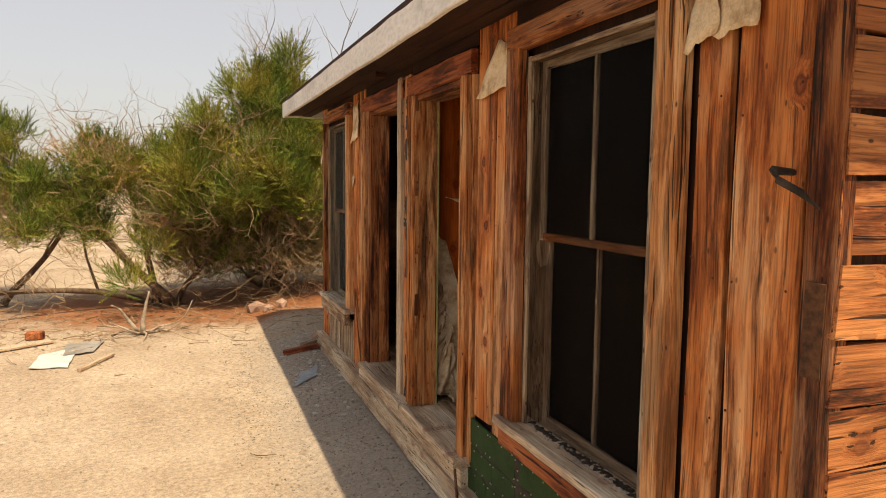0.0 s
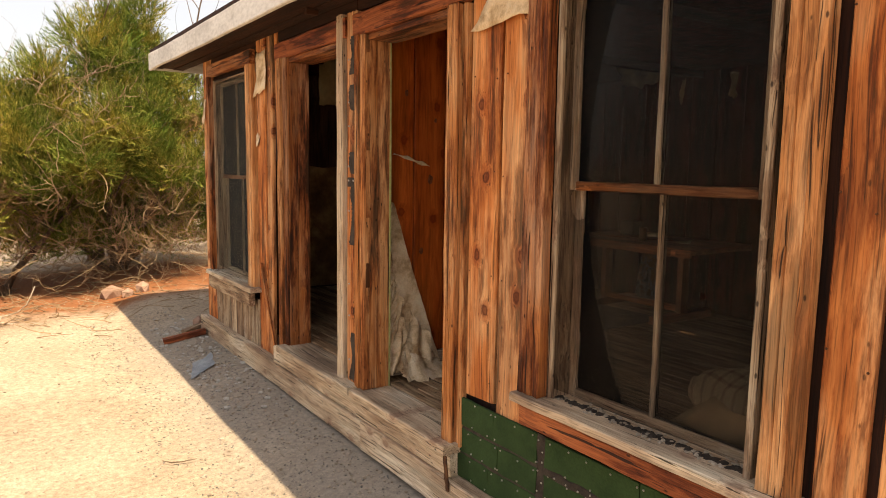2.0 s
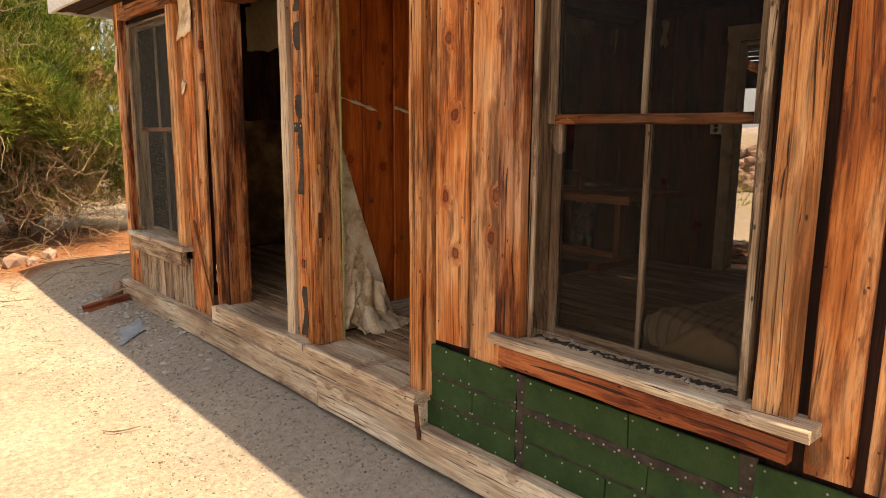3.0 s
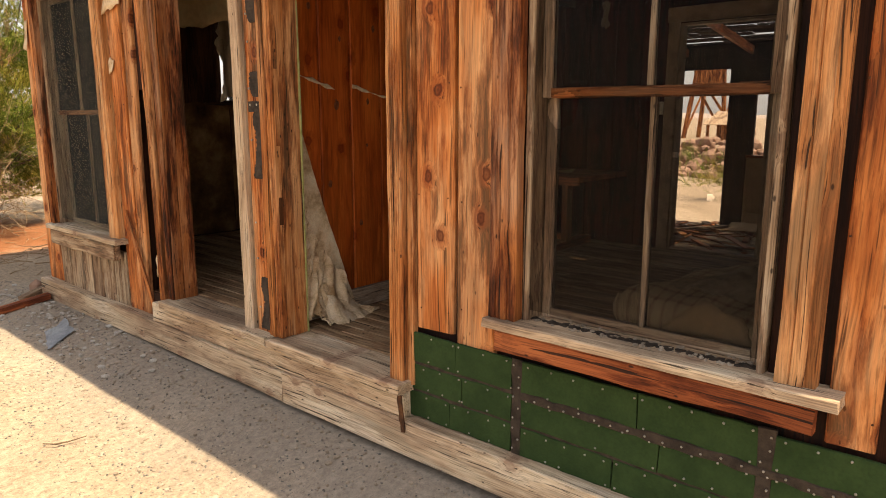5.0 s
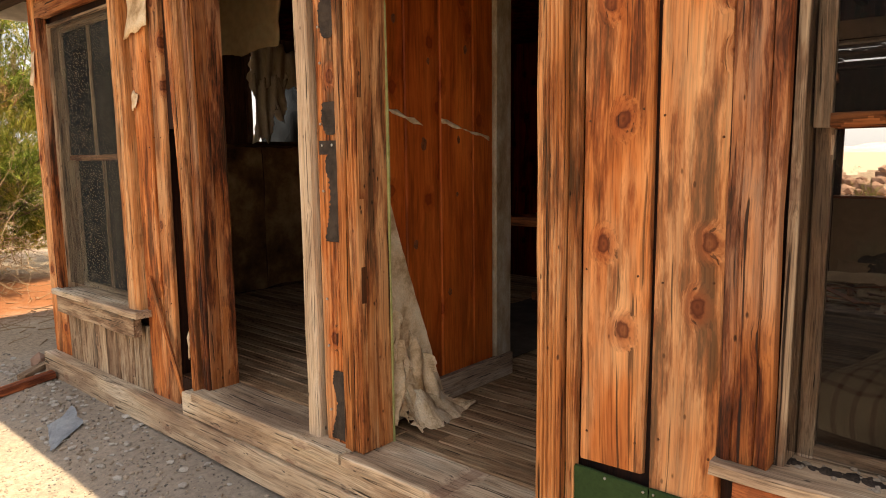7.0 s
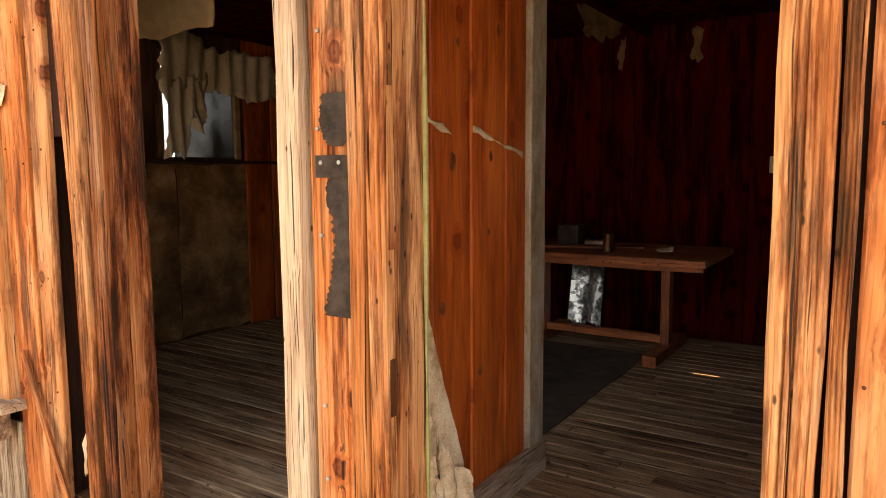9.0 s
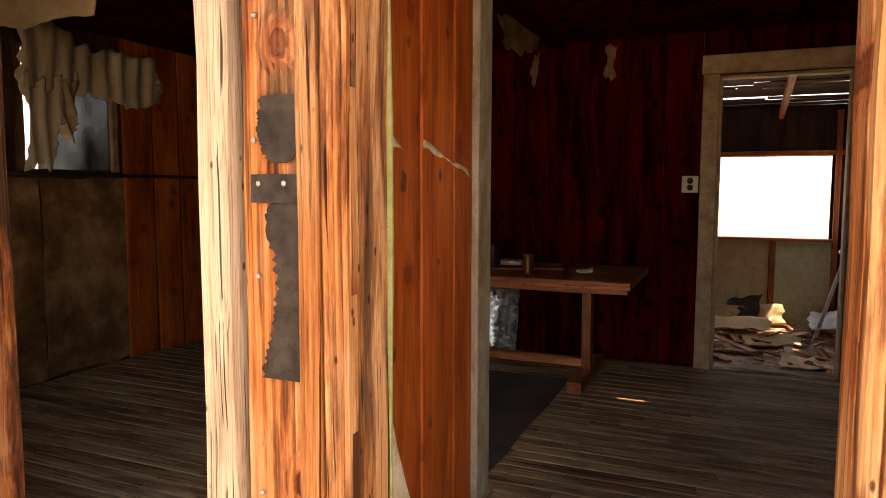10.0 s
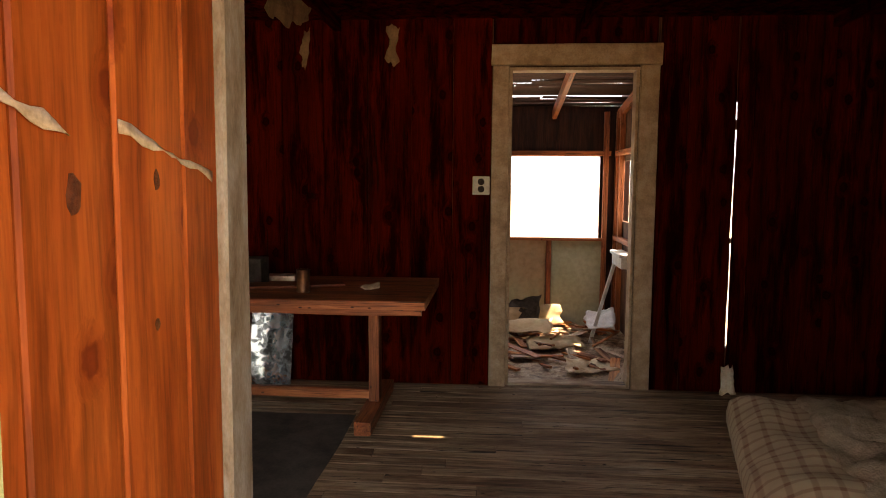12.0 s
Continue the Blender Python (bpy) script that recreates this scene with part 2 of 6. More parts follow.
BARK = plain("grey_brown_bark", (0.07, 0.045, 0.03), (0.2, 0.14, 0.09), 14.0, 0.9, bump=0.9, stretch=(1, 1, 0.25))
TWIG = plain("dead_twig", (0.20, 0.13, 0.07), (0.36, 0.25, 0.15), 10.0, 0.9)
# the pale film paints window_2's grey reflection onto its screen
HAZY_SCREEN = pane_material("screen_with_reflection_film", 0.05, (0.46, 0.45, 0.40), 0.0, (0.74, 0.73, 0.70))
CLEAN_PANE = pane_material("dusty_glass", 0.004, (0.40, 0.37, 0.33), 0.12)
SCREEN = pane_material("grey_insect_screen", 0.008, (0.34, 0.31, 0.27), 0.0, (0.76, 0.74, 0.72))


# ---- building helpers ----
def world_of(ob):
    m = ob.matrix_basis.copy()
    return m if ob.parent is None else world_of(ob.parent) @ ob.matrix_parent_inverse @ m


def mesh_from(name, verts, faces, material, smooth=False):
    me = bpy.data.meshes.new(name)
    me.from_pydata([tuple(v) for v in verts], [], faces)
    me.update()
    if material:
        me.materials.append(material)
    if smooth:
        me.polygons.foreach_set("use_smooth", [True] * len(me.polygons))
    return me


def attach(ob, parent):
    if parent is not None:
        ob.parent = parent
        ob.matrix_parent_inverse = world_of(parent).inverted()
    return ob


def part(name, bm, material, parent, label="", matrix=None):
    me = bpy.data.meshes.new(name)
    bm.to_mesh(me)
    bm.free()
    if material:
        me.materials.append(material)
    ob = new(name, me)
    if matrix is not None:
        ob.matrix_basis = matrix
    attach(ob, parent)
    return tagged(ob, label) if label else ob


def raw(name, verts, faces, material, parent=None, label="", smooth=False, matrix=None):
    ob = new(name, mesh_from(name, verts, faces, material, smooth))
    if matrix is not None:
        ob.matrix_basis = matrix
    attach(ob, parent)
    return tagged(ob, label) if label else ob


def thing(name, label, category, at=(0, 0, 0), group="", kind="", turn=0.0):
    e = new(name)
    e.matrix_basis = pose(*at, 0, 0, turn)
    e.empty_display_size = 0.1
    return tagged(e, label, category, group, kind)


def axes_matrix(origin, width_dir, length_dir):
    z, x = Vector(length_dir).normalized(), Vector(width_dir).normalized()
    x = (x - z * x.dot(z)).normalized()
    y = z.cross(x)
    m = Matrix((x, y, z)).transposed().to_4x4()
    m.translation = origin
    return m


def plank_mesh(L, W, T, rng, wear=0.003, n=4, bow=0.0, flutes=0):
    """A board of length L along z, W across x, T through y, with chamfered, worn edges; flutes: grooves worn or planed into its face."""
    c = min(T * 0.25, W * 0.1, 0.006)
    face = [(-W / 2 + c, -T / 2), (W / 2 - c, -T / 2)]
    if flutes:
        face, k = [], 2 * flutes + 1
        for i in range(k):
            x = (-W / 2 + c) + (W - 2 * c) * i / (k - 1)
            dip = 0.0 if i % 2 == 0 else rng.uniform(0.004, 0.009)
            if dip:
                face += [(x - 0.004, -T / 2), (x, -T / 2 + dip), (x + 0.003, -T / 2 + dip * 0.2)]
            else:
                face.append((x, -T / 2 + rng.uniform(0, 0.002)))
    section = face + [(W / 2, -T / 2 + c), (W / 2, T / 2), (-W / 2, T / 2), (-W / 2, -T / 2 + c)]
    m = len(section)
    verts, faces = [], []
    for i in range(n + 1):
        z = L * i / n
        s = bow * math.sin(math.pi * i / n)
        jl, jr, jt = (rng.uniform(-wear, wear) for _ in range(3))
        for k, (x, y) in enumerate(section):
            e = rng.uniform(-wear, wear) if i in (0, n) else 0.0
            verts.append((x + (jr if x > W / 2 - 2 * c else jl if x < -W / 2 + 2 * c else (jl + jr) / 2), y + s + (jt * 0.5 if y < 0 else 0.0), z + e))
    for i in range(n):
        for k in range(m):
            a, b = i * m + k, i * m + (k + 1) % m
            faces.append((a, b, b + m, a + m))
    faces.append(tuple(reversed(range(m))))
    faces.append(tuple(n * m + k for k in range(m)))
    return verts, faces


def plank(name, start, end, width_dir, W, T, material, parent=None, wear=0.003, n=4, bow=0.0, label="", seed=None, flutes=0):
    """A board from start to end (the middle of its section), W wide along width_dir, T thick."""
    start, end = Vector(start), Vector(end)
    L = (end - start).length
    rng = random.Random(seed if seed is not None else hash((round(start.x, 3), round(start.y, 3), round(start.z, 3), round(W, 3))))
    v, f = plank_mesh(L, W, T, rng, wear, n, bow, flutes)
    return raw(name, v, f, material, parent, label, False, axes_matrix(start, width_dir, end - start))


def block(bm, lo, hi):
    """Adds an axis-aligned box to bm."""
    r = bmesh.ops.create_cube(bm, size=1.0)
    c, s = (Vector(lo) + Vector(hi)) / 2, Vector(hi) - Vector(lo)
    for v in r["verts"]:
        v.co = Vector((c.x + v.co.x * s.x, c.y + v.co.y * s.y, c.z + v.co.z * s.z))
    return r["verts"]


def box_part(name, lo, hi, material, parent, label="", bevel=0.004):
    lo, hi = Vector(lo), Vector(hi)
    c = (lo + hi) / 2
    bm = bmesh.new()
    block(bm, lo - c, hi - c)
    if bevel:
        bmesh.ops.bevel(bm, geom=bm.edges[:], offset=bevel, segments=1, affect="EDGES", profile=0.5)
    return part(name, bm, material, parent, label, Matrix.Translation(c))


def pierced(name, axis, depth, us, vs, holes, material, label="", category="wall"):
    """A wall or slab, thick along axis from depth[0] to depth[1], spanning us and vs of the other two axes, with square holes (u0, u1, v0, v1)."""
    cut_u = sorted({us[0], us[1], *[h[0] for h in holes], *[h[1] for h in holes]})
    cut_v = sorted({vs[0], vs[1], *[h[2] for h in holes], *[h[3] for h in holes]})
    cut_u = [u for u in cut_u if us[0] <= u <= us[1]]
    cut_v = [v for v in cut_v if vs[0] <= v <= vs[1]]
    nu, nv = len(cut_u) - 1, len(cut_v) - 1

    def solid(i, j):
        if not (0 <= i < nu and 0 <= j < nv):
            return False
        u, v = (cut_u[i] + cut_u[i + 1]) / 2, (cut_v[j] + cut_v[j + 1]) / 2
        return not any(h[0] < u < h[1] and h[2] < v < h[3] for h in holes)

    order = {"x": (2, 0, 1), "y": (0, 2, 1), "z": (0, 1, 2)}[axis]
    ids, verts, faces = {}, [], []

    def vert(i, j, k):
        if (i, j, k) not in ids:
            p = (cut_u[i], cut_v[j], depth[k])
            ids[i, j, k] = len(verts)
            verts.append(tuple(p[o] for o in order))
        return ids[i, j, k]

    for i in range(nu):
        for j in range(nv):
            if not solid(i, j):
                continue
            for k in (0, 1):
                faces.append((vert(i, j, k), vert(i + 1, j, k), vert(i + 1, j + 1, k), vert(i, j + 1, k)))
            for di, dj, a, b in ((-1, 0, (i, j), (i, j + 1)), (1, 0, (i + 1, j), (i + 1, j + 1)), (0, -1, (i, j), (i + 1, j)), (0, 1, (i, j + 1), (i + 1, j + 1))):
                if not solid(i + di, j + dj):
                    faces.append((vert(*a, 0), vert(*b, 0), vert(*b, 1), vert(*a, 1)))
    bm = bmesh.new()
    bvs = [bm.verts.new(v) for v in verts]
    for f in faces:
        bm.faces.new([bvs[i] for i in f])
    bmesh.ops.recalc_face_normals(bm, faces=bm.faces[:])
    ob = part(name, bm, material, None)
    return tagged(ob, label, category, kind="structure")


def tube(points, radii, sides=5):
    """Vertices and faces of a tapered tube along points."""
    verts, faces = [], []
    pts = [Vector(p) for p in points]
    for i, p in enumerate(pts):
        d = (pts[min(i + 1, len(pts) - 1)] - pts[max(i - 1, 0)]).normalized()
        a = d.orthogonal().normalized()
        b = d.cross(a)
        for k in range(sides):
            w = 2 * math.pi * k / sides
            verts.append(p + (a * math.cos(w) + b * math.sin(w)) * radii[i])
    for i in range(len(pts) - 1):
        for k in range(sides):
            a, b = i * sides + k, i * sides + (k + 1) % sides
            faces.append((a, b, b + sides, a + sides))
    faces.append(tuple(reversed(range(sides))))
    faces.append(tuple((len(pts) - 1) * sides + k for k in range(sides)))
    return verts, faces


def gather(chunks):
    """Joins (verts, faces) pairs into one."""
    verts, faces = [], []
    for v, f in chunks:
        o = len(verts)
        verts.extend(v)
        faces.extend(tuple(i + o for i in g) for g in f)
    return verts, faces


def sheet(corners, nu, nv, rng, crumple=0.01, ragged=0.0, thick=0.003):
    """A thin crumpled sheet between four corners (a, b along the foot; d, c along the top), as a closed mesh."""
    a, b, c, d = (Vector(p) for p in corners)
    normal = (b - a).cross(d - a).normalized()
    verts, faces = [], []
    off = Vector((rng.uniform(0, 50), rng.uniform(0, 50), rng.uniform(0, 50)))
    for k in (0, 1):
        for j in range(nv + 1):
            for i in range(nu + 1):
                u, v = i / nu, j / nv
                p = a.lerp(b, u).lerp(d.lerp(c, u), v)
                q = p * 6 + off
                w = noise.noise(q) * crumple + noise.noise(q * 3.1) * crumple * 0.45
                edge = ragged * (1.2 * noise.noise(Vector((u * 3.3, v * 3.3, off.x))) + 0.35 * noise.noise(Vector((u * 17, v * 17, off.x))))
                if j == 0:
                    p = p + (d - a).normalized() * edge
                if j == nv:
                    p = p - (d - a).normalized() * edge
                if i in (0, nu):
                    p = p + (b - a).normalized() * edge * 0.6
                verts.append(p + normal * (w + (thick if k else 0.0)))
    w1, m = nu + 1, (nu + 1) * (nv + 1)
    for j in range(nv):
        for i in range(nu):
            q = (j * w1 + i, j * w1 + i + 1, (j + 1) * w1 + i + 1, (j + 1) * w1 + i)
            faces.append(tuple(reversed(q)))
            faces.append(tuple(t + m for t in q))
    rim = [i for i in range(nu)] + [nu + j * w1 for j in range(nv)] + [nv * w1 + nu - i for i in range(nu)] + [(nv - j) * w1 for j in range(nv)]
    for i, p in enumerate(rim):
        q = rim[(i + 1) % len(rim)]
        faces.append((p, q, q + m, p + m))
    return verts, faces


# ---- ground, far land ----
def ground_height(x, y):
    t = min(max((x - 0.7) / 0.65, 0.0), 1.0)
    bank = 0.11 * t * t * (3 - 2 * t) * (1.0 if x < 5.6 else max(0.0, 1 - (x - 5.6)))
    far = max(0.0, math.hypot(x, y) - 30)
    return bank + 0.012 * max(min(y - 5, 8), -3) + 0.012 * noise.noise(Vector((x * 0.8, y * 0.8, 0))) + min(far * 0.004, 6) * noise.noise(Vector((x * 0.01, y * 0.01, 3)))


def graded(lo, hi, step, far):
    inner = list(np.arange(lo, hi + 1e-6, step))
    out, d, s = [], step, step
    while d < far:
        s *= 1.35
        d += s
        out.append(d)
    return [lo - d for d in reversed(out)] + inner + [hi + d for d in out]


def sand_material():
    m, n, l, b = blank("desert_sand")
    tc = n.new("ShaderNodeTexCoord").outputs["Object"]
    patch = node(n, l, "TexNoise", {"Vector": tc, "Scale": 0.9, "Detail": 5.0, "Roughness": 0.6}).outputs[0]
    grit = node(n, l, "TexNoise", {"Vector": tc, "Scale": 26.0, "Detail": 6.0, "Roughness": 0.75}).outputs[0]
    fine = node(n, l, "TexVoronoi", {"Vector": tc, "Scale": 150.0}).outputs["Color"]
    c = ramp(n, l, patch, [(0.35, (0.38, 0.295, 0.21)), (0.65, (0.50, 0.405, 0.30))])
    c = mixc(n, l, 0.85, c, ramp(n, l, grit, [(0.30, 0.42), (0.66, 1.12)]), "MULTIPLY")
    sep = node(n, l, "SeparateColor", {0: fine}).outputs[0]
    c = mixc(n, l, 0.3, c, ramp(n, l, sep, [(0.0, 0.12), (0.24, 0.75), (0.6, 0.95), (1.0, 1.45)]), "MULTIPLY")
    # red needles that have dropped round the bushes
    sh = node(n, l, "VectorMath", {0: tc, 1: (-0.4, -11.3, 0.0)}, operation="ADD").outputs[0]
    sh = node(n, l, "VectorMath", {0: sh, 1: (0.38, 0.62, 0.0)}, operation="MULTIPLY").outputs[0]
    dist = node(n, l, "VectorMath", {0: sh}, operation="LENGTH").outputs["Value"]
    wob = node(n, l, "TexNoise", {"Vector": tc, "Scale": 1.6, "Detail": 5.0, "Roughness": 0.7}).outputs[0]
    dist = node(n, l, "Math", {0: dist, 1: wob}, operation="ADD").outputs[0]
    mask = node(n, l, "MapRange", {0: dist, 1: 1.35, 2: 1.75, 3: 0.9, 4: 0.0}).outputs[0]
    c = mixc(n, l, mask, c, mixc(n, l, grit, (0.13, 0.04, 0.015), (0.36, 0.14, 0.05)))
    # grey gravel along the foot of the wall, greyed further for the wall's shade
    east = node(n, l, "SeparateXYZ", {0: tc}).outputs[0]
    east = node(n, l, "Math", {0: east, 1: wob}, operation="ADD").outputs[0]
    shade_strip = node(n, l, "MapRange", {0: east, 1: 0.95, 2: 1.55, 3: 0.0, 4: 0.6}).outputs[0]
    north = node(n, l, "SeparateXYZ", {0: tc}).outputs[1]
    near_wall = node(n, l, "MapRange", {0: north, 1: 8.0, 2: 8.6, 3: 1.0, 4: 0.0}).outputs[0]
    west_of = node(n, l, "MapRange", {0: east, 1: 3.0, 2: 3.5, 3: 1.0, 4: 0.0}).outputs[0]
    past_corner = node(n, l, "MapRange", {0: node(n, l, "Math", {0: north, 1: wob}, operation="ADD").outputs[0], 1: 0.9, 2: 2.0, 3: 0.0, 4: 1.0}).outputs[0]
    near_wall = node(n, l, "Math", {0: near_wall, 1: past_corner}, operation="MULTIPLY").outputs[0]
    shade_strip = node(n, l, "Math", {0: shade_strip, 1: near_wall}, operation="MULTIPLY").outputs[0]
    shade_strip = node(n, l, "Math", {0: shade_strip, 1: west_of}, operation="MULTIPLY").outputs[0]
    c = mixc(n, l, shade_strip, c, mixc(n, l, grit, (0.15, 0.138, 0.122), (0.37, 0.34, 0.30)))
    l.new(c, b.inputs["Base Color"])
    b.inputs["Roughness"].default_value = 0.95
    b.inputs["Specular IOR Level"].default_value = 0.1
    bp = node(n, l, "Bump", {"Height": mixc(n, l, 0.12, grit, sep), "Strength": 0.5, "Distance": 0.012})
    l.new(bp.outputs[0], b.inputs["Normal"])
    return m


SAND = sand_material()
gx, gy = graded(-4.0, 9.0, 0.16, 3000), graded(-1.0, 15.0, 0.16, 3000)
gv = [(x, y, ground_height(x, y)) for y in gy for x in gx]
gf = [(j * len(gx) + i, j * len(gx) + i + 1, (j + 1) * len(gx) + i + 1, (j + 1) * len(gx) + i) for j in range(len(gy) - 1) for i in range(len(gx) - 1)]
ground = tagged(raw("ground", gv, gf, SAND, smooth=True), "pale tan desert sand and gravel with red needle litter", "ground", kind="structure")

HAZE = plain("hazy_far_slopes", (0.40, 0.33, 0.29), (0.52, 0.44, 0.39), 0.01, 1.0, bump=0.0)


def ridge(seed, dist, a0, a1, height):
    """A line of far hills between two bearings (degrees from +y towards +x)."""
    rng, verts, faces = random.Random(seed), [], []
    n = 48
    for i in range(n + 1):
        w = radians(a0 + (a1 - a0) * i / n)
        h = height * max(0.05, (0.5 + 0.8 * noise.fractal(Vector((i * 0.12, seed, 0)), 0.8, 2.0, 5)) * math.sin(math.pi * i / n) ** 0.6)
        for r, z in ((0, -5), (30, h * 0.45), (90, h), (260, -5)):
            verts.append((math.sin(w) * (dist + r), math.cos(w) * (dist + r), z))
    for i in range(n):
        for k in range(3):
            a = i * 4 + k
            faces.append((a, a + 1, a + 5, a + 4))
    return tagged(raw("backdrop", verts, faces, HAZE, smooth=True), "hazy bare desert hills on the horizon", "hills", kind="structure")


ridge(3, 1900, -50, 30, 30)
ridge(7, 1500, 40, 130, 18)
ridge(11, 2200, 72, 108, 70)

# ---- the shack: walls, floor, ceiling, roof ----
X0, X1, Y0, Y1 = 1.456, 5.28, 1.18, 7.75
FLOOR_Z, CEIL_Z, TOP_Z = 0.49, 2.76, 2.92
OPENINGS = [(1.885, 2.80, 0.86, 2.57), (3.498, 4.35, 0.475, 2.56), (4.68, 5.54, 0.475, 2.56), (6.42, 7.42, 0.79, 2.60), (5.70, 5.95, 0.46, 1.85)]
# near-black backing: shade in the gaps between boards is part of its colour
wall_west = pierced("wall_west", "x", (1.482, 1.60), (Y0 + 0.05, Y1 - 0.02), (0.10, TOP_Z), OPENINGS, SHADED_WOOD, "weathered board wall of the shack, backing darkened for shaded gaps")
wall_east = pierced("wall_east", "x", (X1 + 0.022, X1 + 0.10), (Y0 + 0.03, Y1), (0.10, TOP_Z), [(3.02, 3.80, FLOOR_Z, 2.47), (2.39, 2.46, 0.55, 0.64), (2.39, 2.46, 0.76, 1.41), (2.39, 2.46, 1.44, 2.10), (2.39, 2.46, 2.16, 2.27), (4.30, 4.47, 2.782, 2.80)], BARE, "inner board wall with an open doorway")
wall_north = pierced("wall_north", "y", (7.69, 7.75), (1.60, X1 + 0.02), (0.10, TOP_Z), [(3.17, 3.86, 1.84, 2.58)], BARE, "end wall of the shack with a small window")
wall_south = pierced("wall_south", "y", (1.22, 1.28), (1.482, X1 + 0.02), (0.10, TOP_Z), [], BARE, "end wall of the shack")
SPOT = (4.525, 4.547, 2.93, 3.10)
ceiling = pierced("ceiling", "z", (CEIL_Z, CEIL_Z + 0.03), (1.60, X1 + 0.02), (1.28, 7.69), [SPOT, (2.9, 2.907, 3.3, 3.5)], INNER, "red board ceiling with the room's shade in its colour", "ceiling")
roof = pierced("roof", "z", (2.93, 2.97), (1.125, 5.65), (0.72, 8.48), [(4.535, 4.560, 2.84, 3.01)], SHADED_WOOD, "flat low roof with a white fascia", "roof")
base = pierced("foundation_floor", "z", (0.36, FLOOR_Z - 0.022), (1.49, X1 + 0.1), (1.25, 7.72), [], BARE, "joists and subfloor under the boards", "floor")
floor = thing("floor", "bare dusty floorboards, grey brown and worn", "floor", (1.6, 1.3, 0.468), kind="structure")

# porch behind: lower floor, far wall with doorway and window, side walls, gappy roof
PX, PZ = 8.2, 0.30
porch_floor = pierced("floor_porch", "z", (0.16, PZ), (X1 + 0.10, PX + 0.1), (2.5, 6.3), [], GREY, "dusty porch floor under a litter of debris", "floor")
PANELBOARD = plain("stained_fibreboard", (0.30, 0.20, 0.10), (0.42, 0.30, 0.17), 1.6, 0.9, c3=(0.38, 0.34, 0.2))
# far wall, like the roof laths, uses the colour with shade put in
wall_porch_far = pierced("wall_porch_far", "x", (PX, PX + 0.04), (2.5, 6.3), (0.1, 2.56), [(2.80, 4.0, 1.21, 2.05), (4.33, 5.2, PZ, 2.26)], SHADED_WOOD, "thin porch wall with a window opening and a doorway")
wall_porch_side = pierced("wall_porch_south", "y", (2.56, 2.60), (X1 + 0.1, PX + 0.04), (0.1, 2.9), [(6.95, 7.3, 1.3, 1.52), (7.5, 8.1, 1.4, 2.0)], BARE, "open stud wall of the porch")
wall_porch_north = pierced("wall_porch_north", "y", (6.3, 6.34), (X1 + 0.1, PX + 0.04), (0.1, 2.9), [], BARE, "board end wall of the porch")


# ---- the west front: boards and trim ----
def front(name, y0, y1, z0, z1, material, x_out=X0, T=0.026, label="", wear=0.004, lean=0.0, parent=wall_west):
    """An upright board on the west front, its face at x_out."""
    y = (y0 + y1) / 2
    return plank(name, (x_out + T / 2, y, z0), (x_out + T / 2, y + lean, z1), (0, -1, 0), y1 - y0, T, material, parent, wear, 5, 0.0, label)


for y0, y1 in ((1.300, 1.541), (1.571, 1.706), (2.936, 3.136), (3.156, 3.368)):
    front("board", y0, y1, 0.72 if y0 < 2 else 0.70 + 0.04 * (y0 > 3.1), TOP_Z - 0.02, FACADE)
front("corner_board", 1.185, 1.288, 0.14, TOP_Z - 0.02, TRIM, X0 - 0.012, 0.045)
for y0, y1 in ((7.475, 7.60), (7.61, 7.75)):
    front("corner_board", y0, y1, 0.30, TOP_Z - 0.02, FACADE)
front("board", 6.06, 6.245, 0.30, TOP_Z - 0.02, FACADE)
front("board", 5.935, 6.052, 0.30, TOP_Z - 0.02, FACADE, lean=-0.045)
front("board", 5.715, 5.765, 0.95, TOP_Z - 0.02, FACADE, lean=0.085, wear=0.008)
for i, y in enumerate(np.arange(6.27, 7.46, 0.2)):
    front("board", y + 0.004, min(y + 0.196, 7.468), 0.28, 0.70, GREY)
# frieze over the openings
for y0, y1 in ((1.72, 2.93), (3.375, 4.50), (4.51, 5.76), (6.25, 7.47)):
    plank("frieze_board", (X0 + 0.014, y0, 2.815), (X0 + 0.014, y1, 2.815), (0, 0, 1), 0.19, 0.026, SHADED_WOOD, wall_west)

# door surrounds
def surround(name, label, kids):
    t = thing(name, label, "door frame", (1.45, kids[0][1], 0.43), kind="structure")
    for part_name, y0, y1, z0, z1, x0, x1, mat in kids:
        if y1 - y0 > z1 - z0:
            plank(part_name, ((x0 + x1) / 2, y0, (z0 + z1) / 2), ((x0 + x1) / 2, y1, (z0 + z1) / 2), (0, 0, 1), z1 - z0, x1 - x0, mat, t, 0.004, 6)
        else:
            plank(part_name, ((x0 + x1) / 2, (y0 + y1) / 2, z0), ((x0 + x1) / 2, (y0 + y1) / 2, z1), (0, -1, 0), y1 - y0, x1 - x0, mat, t, 0.0035, 9, 0.0, "", None, 5 if part_name == "casing" and y1 - y0 > 0.07 else 3 if part_name == "casing" else 0)
    return t


